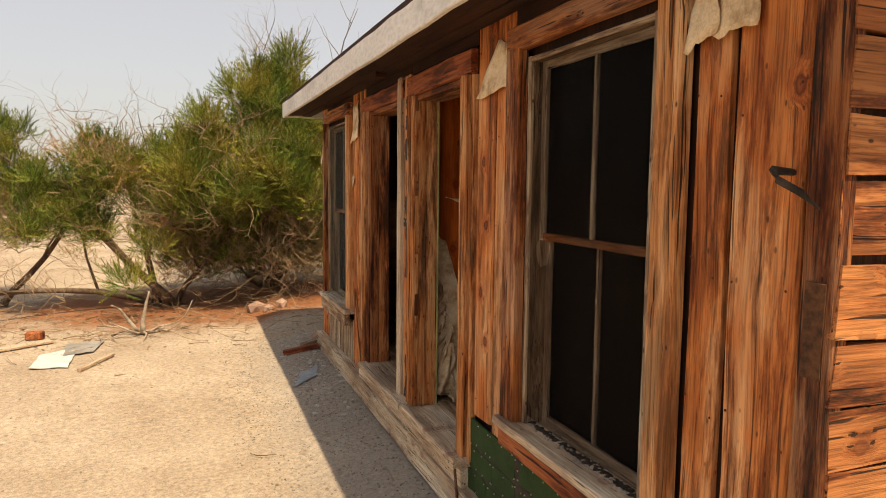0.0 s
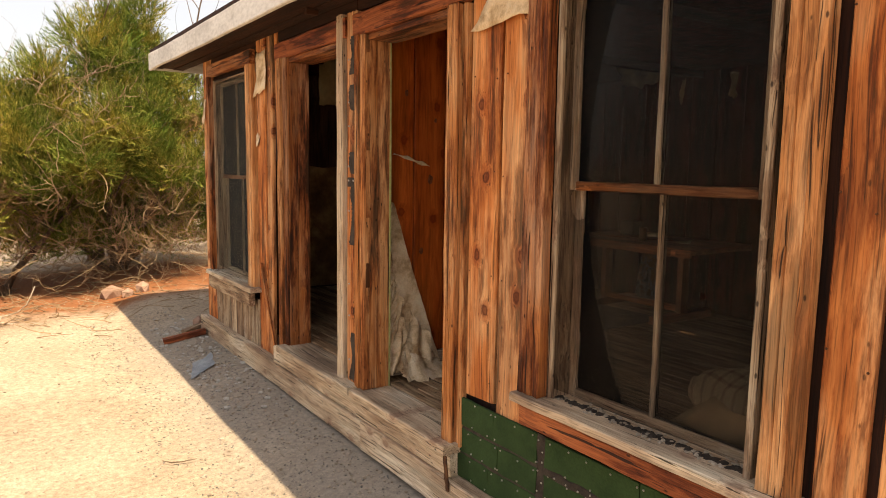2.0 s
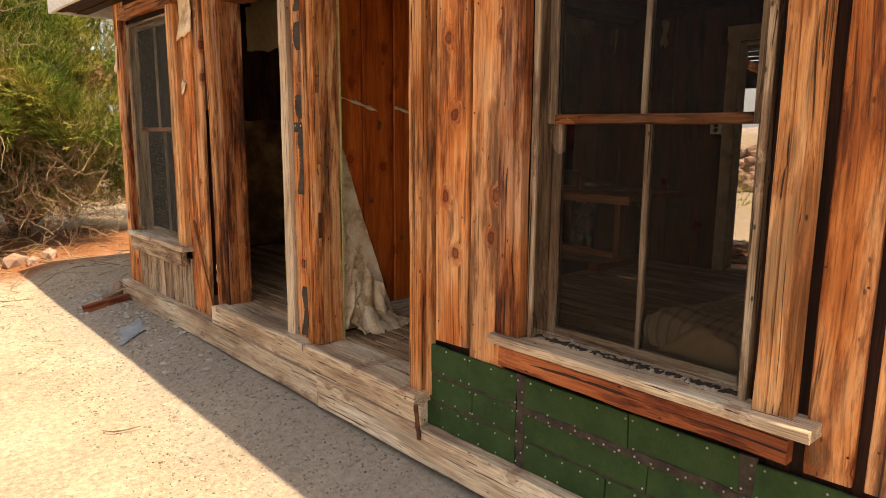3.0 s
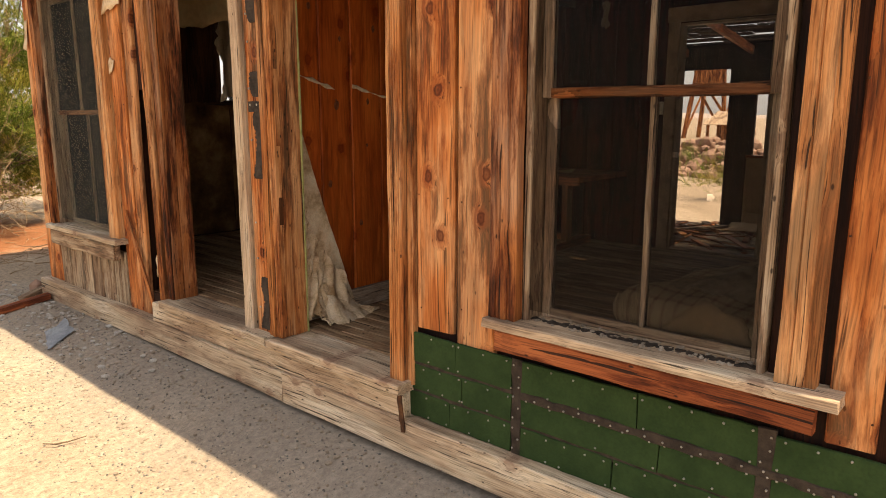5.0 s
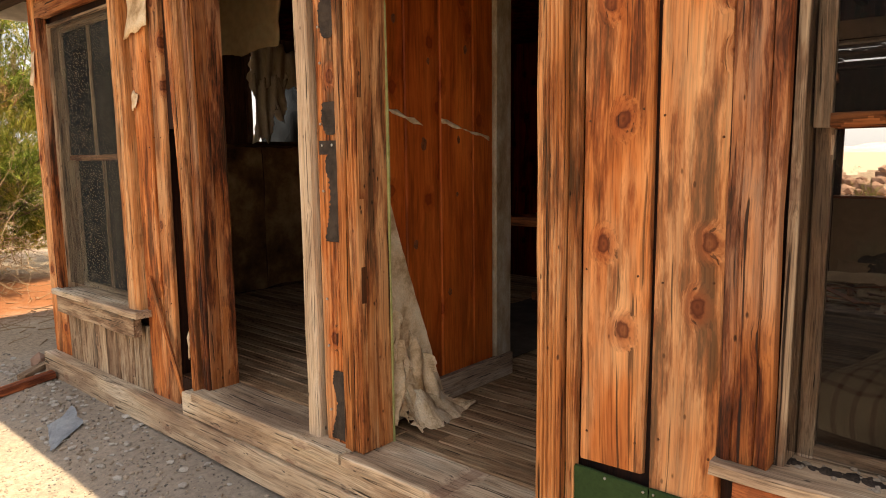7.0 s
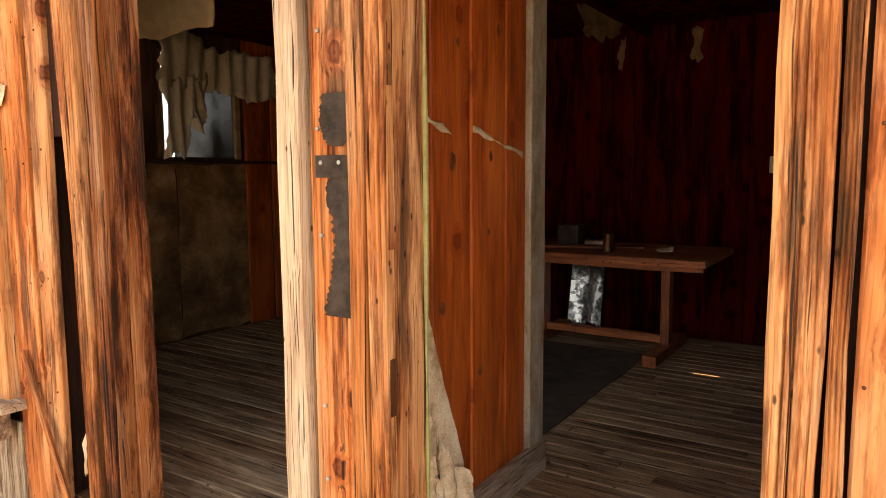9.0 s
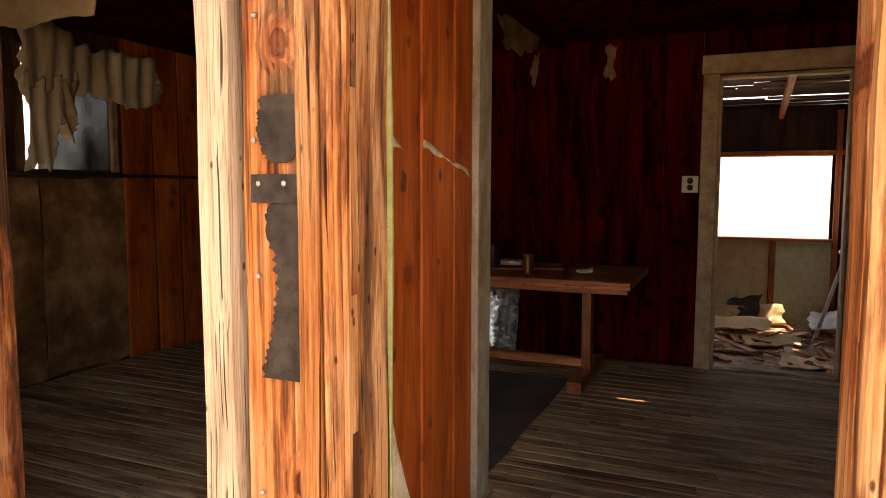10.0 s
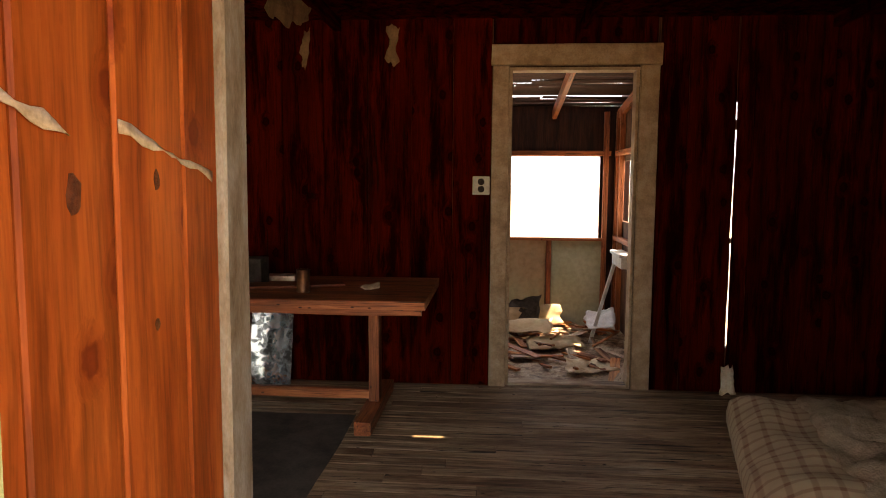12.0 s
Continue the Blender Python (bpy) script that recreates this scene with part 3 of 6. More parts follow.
door_1 = surround("door_1", "open doorway with weathered brown casing and grey sill", [
    ("casing", 3.412, 3.498, 0.47, 2.57, 1.402, 1.452, CASING),
    ("casing", 3.374, 3.405, 0.46, 2.57, 1.432, 1.47, CASING),
    ("jamb", 3.476, 3.50, 0.475, 2.56, 1.454, 1.60, FACADE),
    ("head_casing", 3.365, 4.475, 2.575, 2.70, 1.412, 1.452, REDSILL),
    ("head_jamb", 3.50, 4.34, 2.54, 2.572, 1.44, 1.62, TRIM),
    ("casing", 4.395, 4.438, 0.48, 2.57, 1.402, 1.45, CASING),
    ("casing", 4.335, 4.39, 0.48, 2.57, 1.412, 1.45, CASING),
    ("jamb", 4.335, 4.36, 0.48, 2.56, 1.425, 1.50, CASING),
    ("jamb", 4.337, 4.38, 0.48, 2.56, 1.503, 1.585, CASING),
    ("edge_strip", 4.333, 4.345, 0.48, 2.56, 1.587, 1.595, plain("yellow_green_paint", (0.3, 0.3, 0.1), (0.42, 0.42, 0.18), 20.0)),
    ("sill", 3.385, 4.40, 0.43, 0.478, 1.345, 1.60, SILL),
])
door_2 = surround("door_2", "open doorway with layered brown casing and grey sill", [
    ("stud", 4.602, 4.682, 0.48, 2.72, 1.405, 1.50, PALE),
    ("casing", 4.45, 4.582, 0.46, 2.72, 1.425, 1.475, FACADE),
    ("head_casing", 4.575, 5.74, 2.58, 2.70, 1.412, 1.452, REDSILL),
    ("head_jamb", 4.69, 5.53, 2.545, 2.577, 1.44, 1.62, TRIM),
    ("casing", 5.672, 5.715, 0.46, 2.58, 1.418, 1.455, CASING),
    ("casing", 5.602, 5.66, 0.46, 2.58, 1.395, 1.455, CASING),
    ("casing", 5.525, 5.59, 0.47, 2.58, 1.412, 1.455, TRIM),
    ("jamb", 5.52, 5.545, 0.48, 2.57, 1.43, 1.50, TRIM),
    ("jamb", 5.523, 5.56, 0.48, 2.57, 1.503, 1.59, TRIM),
    ("sill", 4.405, 5.58, 0.435, 0.482, 1.34, 1.60, SILL),
])
for y0, y1, z0, z1, x0, m in ((3.40, 5.78, 0.30, 0.43, 1.395, SILL), (1.2, 4.3, 0.13, 0.305, 1.375, SILL), (4.31, 7.76, 0.13, 0.30, 1.378, SILL)):
    plank("sill_beam", (x0 + 0.05, y0, (z0 + z1) / 2), (x0 + 0.05, y1, (z0 + z1) / 2), (0, 0, 1), z1 - z0, 0.1, m, wall_west, 0.005, 10)


# ---- windows ----
def insect_screen(parent, y0, y1, z0, z1, material, holes):
    """A thin mesh screen that bulges a little, torn through at holes (y, z, radius)."""
    nu, nv = 150, 280
    verts, faces = [], []
    for k in (0, 1):
        for j in range(nv + 1):
            for i in range(nu + 1):
                u, v = i / nu, j / nv
                bulge = 0.010 * math.sin(math.pi * u) ** 2 + 0.006 * noise.noise(Vector((u * 2, v * 3, y0)))
                verts.append((1.466 - bulge + 0.0006 * k, y0 + (y1 - y0) * u, z0 + (z1 - z0) * v))
    m = (nu + 1) * (nv + 1)
    for j in range(nv):
        for i in range(nu):
            y, z = y0 + (y1 - y0) * (i + 0.5) / nu, z0 + (z1 - z0) * (j + 0.5) / nv
            if any(math.hypot(y - a, z - b) < r * (1 + 0.25 * noise.noise(Vector((y * 20, z * 20, 2)))) for a, b, r in holes):
                continue
            q = (j * (nu + 1) + i, j * (nu + 1) + i + 1, (j + 1) * (nu + 1) + i + 1, (j + 1) * (nu + 1) + i)
            faces += [q, tuple(m + t for t in reversed(q))]
    return raw("screen", verts, faces, material, parent, "grey torn insect screen", True)


def sash_window(name, label, y0, y1, z0, z1, zr, trim_l, trim_r, sill_y0, sill_y1, sill_drop, apron_wood, mesh, holes=()):
    """A double-hung window in the west front: casings, box frame, two sashes of two panes each, a torn screen and a deep sill."""
    w = thing(name, label, "window", (X0, (y0 + y1) / 2, z0), kind="structure")
    plank("casing", (1.432, (trim_r[0] + trim_r[1]) / 2, z0 + 0.0), (1.432, (trim_r[0] + trim_r[1]) / 2, z1 + 0.04), (0, -1, 0), (trim_r[1] - trim_r[0]) * 0.52, 0.048, TAN_CASING, w, 0.004, 8, 0.0, "", None, 1)
    plank("casing", (1.442, trim_r[0] + 0.035, z0 - 0.02), (1.442, trim_r[0] + 0.035, z1 + 0.04), (0, -1, 0), 0.062, 0.05, TAN_CASING, w, 0.003, 6)
    plank("casing", (1.425, (trim_l[0] + trim_l[1]) / 2, z0 + 0.01), (1.425, (trim_l[0] + trim_l[1]) / 2, z1 + 0.04), (0, -1, 0), trim_l[1] - trim_l[0], 0.05, TRIM, w, 0.004, 8, 0.0, "", None, 2)
    plank("head_casing", (1.43, trim_r[0], z1 + 0.09), (1.43, trim_l[1], z1 + 0.09), (0, 0, 1), 0.11, 0.05, TRIM, w, 0.003, 4)
    for y in (y0 + 0.012, y1 - 0.012):
        plank("jamb", (1.535, y, z0), (1.535, y, z1), (1, 0, 0), 0.17, 0.022, GREY, w, 0.002, 3)
    plank("head_jamb", (1.535, y0, z1 - 0.011), (1.535, y1, z1 - 0.011), (1, 0, 0), 0.17, 0.022, GREY, w, 0.002, 3)
    for tag, za, zb, x in (("upper_sash", zr - 0.012, z1 - 0.022, 1.522), ("lower_sash", z0 + 0.012, zr + 0.022, 1.560)):
        a, b = y0 + 0.03, y1 - 0.03
        s = attach(thing(tag, "", ""), w)
        for y in (a + 0.02, b - 0.02):
            plank("stile", (x, y, za), (x, y, zb), (0, -1, 0), 0.04, 0.034, SASH, s, 0.0015, 4)
        lo_rail = 0.036 if tag == "lower_sash" else 0.034
        plank("rail", (x, a + 0.04, za + lo_rail / 2), (x, b - 0.04, za + lo_rail / 2), (0, 0, 1), lo_rail, 0.034, TRIM if tag == "upper_sash" else SASH, s, 0.0015, 4)
        plank("rail", (x, a + 0.04, zb - 0.018), (x, b - 0.04, zb - 0.018), (0, 0, 1), 0.036, 0.032, TRIM if tag == "lower_sash" else SASH, s, 0.0015, 4)
        mid = (a + b) / 2
        plank("muntin", (x, mid, za + lo_rail), (x, mid, zb - 0.036), (0, -1, 0), 0.02, 0.028, SASH, s, 0.0015, 4)
        for ya, yb in ((a + 0.04, mid - 0.01), (mid + 0.01, b - 0.04)):
            p = box_part("pane", (x - 0.002, ya, za + lo_rail), (x + 0.002, yb, zb - 0.036), CLEAN_PANE, s, "dusty glass", 0)
            p.visible_shadow = False
    insect_screen(w, y0 + 0.004, y1 - 0.004, z0 + 0.05, z1 - 0.002, mesh, holes)
    plank("sill_board", (1.47, sill_y0, z0 - 0.008), (1.47, sill_y1, z0 - 0.008), (1, 0, 0), 0.22, 0.036, SILL, w, 0.004, 8)
    plank("apron", (1.395, sill_y0 + 0.06, z0 - 0.03 - sill_drop / 2), (1.395, sill_y1 - 0.06, z0 - 0.03 - sill_drop / 2), (0, 0, 1), sill_drop, 0.05, apron_wood, w, 0.004, 8)
    return w


window_1 = sash_window("window_1", "weathered double-hung sash window with dusty panes and torn screen", 1.89, 2.795, 0.875, 2.56, 1.755, (2.80, 2.925), (1.735, 1.885), 1.665, 2.93, 0.085, REDSILL, SCREEN, [(2.65, 1.70, 0.065), (2.10, 1.42, 0.012), (2.22, 1.55, 0.01)])
window_2 = sash_window("window_2", "weathered sash window with grey screen beside the corner", 6.43, 7.41, 0.80, 2.585, 1.70, (7.41, 7.47), (6.26, 6.43), 6.20, 7.46, 0.12, GREY, HAZY_SCREEN)

# ---- eave ----
fascia = thing("fascia", "chalky white painted fascia board along the eave", "fascia", (1.13, 4.6, 2.77), kind="structure")
for y0, y1 in ((0.72, 3.30), (3.303, 5.70), (5.703, 8.49)):
    plank("fascia_board", (1.128, y0, 2.852), (1.128, y1, 2.852), (0, 0, 1), 0.165, 0.03, FASCIA, fascia, 0.005, 8)
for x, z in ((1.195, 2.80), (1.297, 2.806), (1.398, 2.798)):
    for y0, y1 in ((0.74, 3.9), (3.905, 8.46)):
        plank("soffit_board", (x, y0, z), (x, y1, z), (1, 0, 0), 0.097, 0.02, SHADED_WOOD, roof, 0.004, 8)
plank("cleat", (1.30, 4.9, 2.775), (1.38, 4.9, 2.775), (0, 1, 0), 0.05, 0.04, SHADED_WOOD, roof, 0.002, 2)
plank("barge_board", (1.145, 8.47, 2.85), (5.6, 8.47, 2.85), (0, 0, 1), 0.15, 0.03, FASCIA, roof)

# ---- south end siding, in the sun ----
rs = random.Random(4)
z = 0.12
while z < 2.85:
    h = rs.choice((0.11, 0.15, 0.17, 0.2)) + rs.uniform(-0.015, 0.02)
    plank("siding_plank", (1.452, 1.196 + rs.uniform(-0.006, 0.006), z + h / 2), (X1 + 0.1, 1.196, z + h / 2), (0, 0, 1), h - 0.012, 0.036, SIDING, wall_south, 0.010, 16)
    z += h

# ---- inside ----
PARTS_Y = 4.5
partition = pierced("wall_partition", "y", (PARTS_Y + 0.022, PARTS_Y + 0.08), (1.605, 2.515), (0.468, CEIL_Z), [], BARE, "short partition wall of varnished pine boards")
for x0, x1 in ((1.606, 1.86), (1.862, 2.098), (2.101, 2.345), (2.348, 2.515)):
    plank("panel_board", ((x0 + x1) / 2, PARTS_Y + 0.011, FLOOR_Z), ((x0 + x1) / 2, PARTS_Y + 0.011, CEIL_Z), (1, 0, 0), x1 - x0 - 0.005, 0.022, PANEL, partition, 0.0006, 3)
plank("end_trim", (2.585, PARTS_Y + 0.03, FLOOR_Z), (2.585, PARTS_Y + 0.03, CEIL_Z), (1, 0, 0), 0.135, 0.10, FLAKED, partition, 0.003, 8)
plank("baseboard", (1.67, PARTS_Y - 0.02, FLOOR_Z + 0.06), (2.64, PARTS_Y - 0.02, FLOOR_Z + 0.06), (0, 0, 1), 0.12, 0.036, SASH, partition, 0.002, 3)

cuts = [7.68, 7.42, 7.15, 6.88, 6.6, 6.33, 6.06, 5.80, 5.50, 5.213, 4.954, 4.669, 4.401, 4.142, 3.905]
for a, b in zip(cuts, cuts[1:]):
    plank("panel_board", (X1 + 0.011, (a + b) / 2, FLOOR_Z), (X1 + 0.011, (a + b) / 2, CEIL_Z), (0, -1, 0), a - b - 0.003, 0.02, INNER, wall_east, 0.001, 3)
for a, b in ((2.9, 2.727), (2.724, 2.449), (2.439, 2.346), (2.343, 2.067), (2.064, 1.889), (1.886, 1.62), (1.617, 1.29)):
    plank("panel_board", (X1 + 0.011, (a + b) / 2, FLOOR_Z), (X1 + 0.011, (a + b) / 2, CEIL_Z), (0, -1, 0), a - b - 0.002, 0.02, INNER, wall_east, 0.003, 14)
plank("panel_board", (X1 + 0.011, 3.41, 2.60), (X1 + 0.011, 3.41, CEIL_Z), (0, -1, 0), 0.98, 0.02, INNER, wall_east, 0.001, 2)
door_3 = thing("door_3", "inner doorway with worn cream painted casing", "door frame", (X1, 3.4, FLOOR_Z), kind="structure")
for y0, y1 in ((3.80, 3.902), (2.908, 3.02)):
    plank("casing", (X1 - 0.01, (y0 + y1) / 2, FLOOR_Z), (X1 - 0.01, (y0 + y1) / 2, 2.475), (0, -1, 0), y1 - y0, 0.022, CREAM, door_3, 0.002, 5)
plank("head_casing", (X1 - 0.012, 2.895, 2.54), (X1 - 0.012, 3.91, 2.54), (0, 0, 1), 0.125, 0.026, CREAM, door_3, 0.002, 4)
for y in (3.79, 3.03):
    plank("jamb", (X1 + 0.055, y, FLOOR_Z), (X1 + 0.055, y, 2.46), (1, 0, 0), 0.10, 0.02, CREAM, door_3, 0.002, 3)
plank("head_jamb", (X1 + 0.055, 3.02, 2.46), (X1 + 0.055, 3.80, 2.46), (1, 0, 0), 0.10, 0.02, CREAM, door_3, 0.002, 3)
plank("threshold", (X1 + 0.055, 3.04, FLOOR_Z + 0.008), (X1 + 0.055, 3.78, FLOOR_Z + 0.008), (1, 0, 0), 0.10, 0.02, GREY, door_3, 0.002, 3)

# ---- trestle table ----
table = thing("trestle_table", "low brown wooden trestle table with a dusty top", "table", (4.8, 5.0, FLOOR_Z))
plank("tabletop", (4.81, 4.22, 1.152), (4.81, 5.75, 1.152), (1, 0, 0), 0.88, 0.045, TABLE, table, 0.002, 4)
plank("apron", (4.40, 4.24, 1.115), (4.40, 5.73, 1.115), (0, 0, 1), 0.035, 0.03, TABLE, table)
for y in (4.53, 5.42):
    plank("foot", (4.33, y, FLOOR_Z + 0.035), (5.1, y, FLOOR_Z + 0.035), (0, 1, 0), 0.09, 0.07, TABLE, table, 0.002, 3)
    plank("leg", (4.72, y, FLOOR_Z + 0.07), (4.72, y, 1.13), (0, 1, 0), 0.055, 0.10, TABLE, table, 0.002, 3)
plank("stretcher", (4.72, 4.55, FLOOR_Z + 0.10), (4.72, 5.40, FLOOR_Z + 0.10), (0, 0, 1), 0.055, 0.04, TABLE, table)

# ---- porch roof ----
rp = random.Random(8)
porch_roof = thing("roof_porch", "gappy plank roof of the back porch, daylight between the boards", "roof", (5.4, 4.4, 2.62), kind="structure")
x = X1 + 0.12
while x < PX + 0.25:
    wd = rp.uniform(0.05, 0.13)
    zz = 2.88 - (x - X1) * 0.125
    y = 2.45
    while y < 6.4:
        e = min(y + rp.uniform(0.9, 2.4), 6.42)
        plank("roof_lath", (x + wd / 2, y, zz + 0.05 + rp.uniform(-0.008, 0.008)), (x + wd / 2 + rp.uniform(-0.02, 0.02), e, zz + 0.05 + rp.uniform(-0.01, 0.01)), (1, 0, -0.125), wd, 0.007, SHADED_WOOD, porch_roof, 0.004, 4)
        y = e + rp.choice((0.0, 0.02))
    x += wd + rp.choice((-0.012, -0.006, 0.004, 0.012, 0.03))
for y in (2.62, 3.28, 4.1, 4.9, 5.7):
    plank("rafter", (X1 + 0.1, y, 2.825), (PX + 0.2, y, 2.825 - 0.125 * (PX - X1 + 0.1)), (0, 1, 0), 0.045, 0.09, TABLE, porch_roof, 0.002, 3)


# ---- green felt siding under the window ----
green_siding = thing("green_siding", "dark green mineral felt strips nailed with tar seams", "siding", (1.44, 2.45, 0.30))
rg = random.Random(12)
nail_at = []
for z0, z1 in ((0.575, 0.712), (0.44, 0.562), (0.308, 0.43)):
    shift = rg.uniform(-0.1, 0.1)
    for y0, y1 in ((2.835, 3.13 + shift * 0.4), (3.135 + shift * 0.4, 3.425), (2.30 + shift, 2.785), (1.885, 2.295 + shift), (1.50, 1.835)):
        if z1 > 0.7 and y0 < 1.7:
            z1 = 0.70
        plank("felt_strip", (1.449, y0, (z0 + z1) / 2), (1.449, y1, (z0 + z1) / 2), (0, 0, 1), z1 - z0, 0.012, GREEN, green_siding, 0.003, 6)
        k = int((y1 - y0) / 0.1)
        for i in range(k + 1):
            y = y0 + 0.02 + (y1 - y0 - 0.04) * i / max(k, 1)
            nail_at.append((1.442, y + rg.uniform(-0.012, 0.012), z1 - 0.014 + rg.uniform(-0.005, 0.004)))
            if rg.random() < 0.6:
                nail_at.append((1.442, y + rg.uniform(-0.02, 0.02), z0 + 0.014))
for y, w in ((2.81, 0.05), (1.86, 0.05)):
    plank("tar_seam", (1.448, y, 0.305), (1.448, y, 0.715), (0, -1, 0), w, 0.012, TAR, green_siding, 0.005, 8)
plank("tar_seam", (1.446, 1.50, 0.566), (1.446, 2.785, 0.568), (0, 0, 1), 0.036, 0.014, TAR, green_siding, 0.005, 26)
for y0, y1, z in ((2.835, 3.42, 0.568), (1.50, 3.42, 0.435)):
    plank("tar_seam", (1.452, y0, z), (1.452, y1, z), (0, 0, 1), 0.03, 0.010, TAR, green_siding, 0.004, 14)
for i in range(19):
    nail_at.append((1.438, 1.53 + 0.066 * i, 0.566 + rg.uniform(-0.009, 0.009)))


def nail_heads(name, places, r, parent, axis=(-1, 0, 0)):
    chunks = []
    a = Vector(axis)
    for p in places:
        p = Vector(p)
        chunks.append(tube([p - a * 0.004, p + a * 0.002, p + a * 0.004], [r, r, r * 0.55], 6))
    v, f = gather(chunks)
    return tagged(raw(name, v, f, NAIL, parent), "galvanised nail heads", kind="stuff")


for y in (2.81, 1.86):
    for i in range(9):
        nail_at.append((1.441, y + rg.choice((-0.013, 0.013)), 0.33 + 0.045 * i))
nail_heads("nail_heads", nail_at, 0.0045, green_siding)

# ---- torn paper scraps, tar paper, straps, hooks on the front ----
def scrap(name, label, corners, material, seed, crumple=0.012, ragged=0.03, nu=8, nv=8, thick=0.003):
    v, f = sheet(corners, nu, nv, random.Random(seed), crumple, ragged, thick)
    o = raw(name, v, f, material, None, "", True)
    return tagged(o, label, "paper scrap" if material == PAPER else "tar paper", "scraps on the front")


scrap("paper_scrap", "torn cream backing paper hanging under the eave", [(1.435, 3.34, 2.44), (1.43, 2.91, 2.45), (1.45, 2.93, 2.60), (1.452, 3.10, 2.70)], PAPER, 1, 0.02)
scrap("paper_scrap", "torn cream paper curled over the boards", [(1.43, 6.23, 2.36), (1.43, 5.99, 2.39), (1.452, 5.99, 2.69), (1.452, 6.23, 2.69)], PAPER, 2, 0.02)
scrap("paper_scrap", "torn cream paper nailed by the corner", [(1.43, 1.735, 2.40), (1.43, 1.60, 2.42), (1.452, 1.58, 2.70), (1.452, 1.69, 2.70)], PAPER, 3, 0.02)
scrap("paper_scrap", "torn cream paper nailed by the corner", [(1.428, 1.61, 2.43), (1.428, 1.455, 2.41), (1.45, 1.45, 2.66), (1.45, 1.60, 2.66)], PAPER, 4, 0.012)
scrap("paper_scrap", "small strip of torn paper on the corner board", [(1.43, 7.72, 2.22), (1.43, 7.66, 2.2), (1.452, 7.66, 2.45), (1.452, 7.72, 2.45)], PAPER, 5)
scrap("paper_scrap", "small white torn scrap on a board", [(1.44, 6.24, 1.96), (1.435, 6.16, 1.98), (1.452, 6.17, 2.06), (1.452, 6.23, 2.07)], PAPER, 6, 0.015, 0.02, 5, 5)
scrap("paper_scrap", "white torn scrap stuck in a gap", [(1.45, 5.80, 0.60), (1.42, 5.71, 0.64), (1.45, 5.71, 0.82), (1.452, 5.76, 0.84)], PAPER, 7, 0.03, 0.03, 5, 6)


def ragged_patch(z0, z1, edges, seed, tooth=0.008, x=1.4215):
    """Torn felt stuck flat on the post: edges(t) gives its two sides at the share t of its height; the outline is frayed."""
    rng, n = random.Random(seed), 44
    verts, faces = [], []
    for k in (0, 1):
        for i in range(n + 1):
            t = i / n
            a, b = edges(t)
            fray = tooth * (noise.noise(Vector((t * 9, seed, 0))) + 0.7 * rng.uniform(-1, 1))
            b += tooth * 0.35 * rng.uniform(-1, 1)
            for u in (a + fray, a + (b - a) * 0.4, b):
                curl = 0.004 * noise.noise(Vector((u * 40, t * 7, seed)))
                verts.append((x - (0.002 if k else 0.0) - abs(curl), u, z0 + (z1 - z0) * t + rng.uniform(-0.001, 0.001)))
    m = 3 * (n + 1)
    for i in range(n):
        for q in (0, 1):
            a = 3 * i + q
            faces += [(a, a + 1, a + 4, a + 3), (m + a + 3, m + a + 4, m + a + 1, m + a)]
        for q in (0, 2):
            a = 3 * i + q
            faces.append((a, a + 3, m + a + 3, m + a))
    for a in (0, 1, m - 3, m - 2):
        faces.append((a, a + 1, m + a + 1, m + a))
    o = raw("tar_paper", verts, faces, TAR)
    return tagged(o, "ragged black tar paper stuck on the post", "tar paper", "scraps on the front")


def blob(t):
    w = math.sqrt(max(0.0, 1 - (2 * t - 1.15) ** 2 / 1.4))
    return 4.492 + 0.045 * w, max(4.441, 4.478 - 0.045 * w)


def long_tail(t):
    return 4.508 + (0.026 * (1 - t / 0.22) if t < 0.22 else 0.0) + 0.01 * math.sin(t * 9), 4.4415


ragged_patch(1.775, 1.905, blob, 21)
ragged_patch(1.345, 1.698, long_tail, 22, 0.012)
ragged_patch(2.15, 2.30, blob, 23)
ragged_patch(2.36, 2.58, long_tail, 25)
ragged_patch(0.50, 0.80, long_tail, 24)
strap = thing("metal_strap", "dark iron strap with two nails across the post", "strap", (1.42, 4.50, 1.70))
plank("strip", (1.420, 4.555, 1.725), (1.418, 4.438, 1.725), (0, 0, 1), 0.055, 0.006, TAR, strap, 0.001, 2)
nail_heads("nail_heads", [(1.416, 4.535, 1.735), (1.416, 4.475, 1.735)], 0.006, strap)
stud_nails = [(1.423, 4.547 + rg.uniform(-0.004, 0.004), z) for z in (2.45, 2.2, 2.06, 1.82, 1.55, 1.1, 0.9, 0.62)]
nail_heads("nail_heads", stud_nails, 0.006, door_2)
front_nails = []
for y0, y1 in ((1.298, 1.548), (1.562, 1.722), (2.932, 3.142), (3.152, 3.372), (6.06, 6.245), (5.92, 6.05), (7.475, 7.60)):
    for z in np.arange(0.85, 2.7, 0.46):
        for y in (y0 + 0.03, y1 - 0.03):
            front_nails.append((X0, y + rg.uniform(-0.01, 0.01), z + rg.uniform(-0.05, 0.05)))
nail_heads("nail_heads", front_nails, 0.004, wall_west).data.materials[0] = RUST
hook = thing("bent_bracket", "bent rusty bracket with splintered wood at the corner", "bracket", (1.45, 1.32, 2.0))
v, f = tube([(1.455, 1.33, 2.03), (1.40, 1.345, 2.035), (1.38, 1.31, 2.01), (1.40, 1.26, 1.98), (1.44, 1.235, 1.94)], [0.009, 0.013, 0.010, 0.010, 0.004], 5)
raw("bent_strip", v, f, TAR, hook)
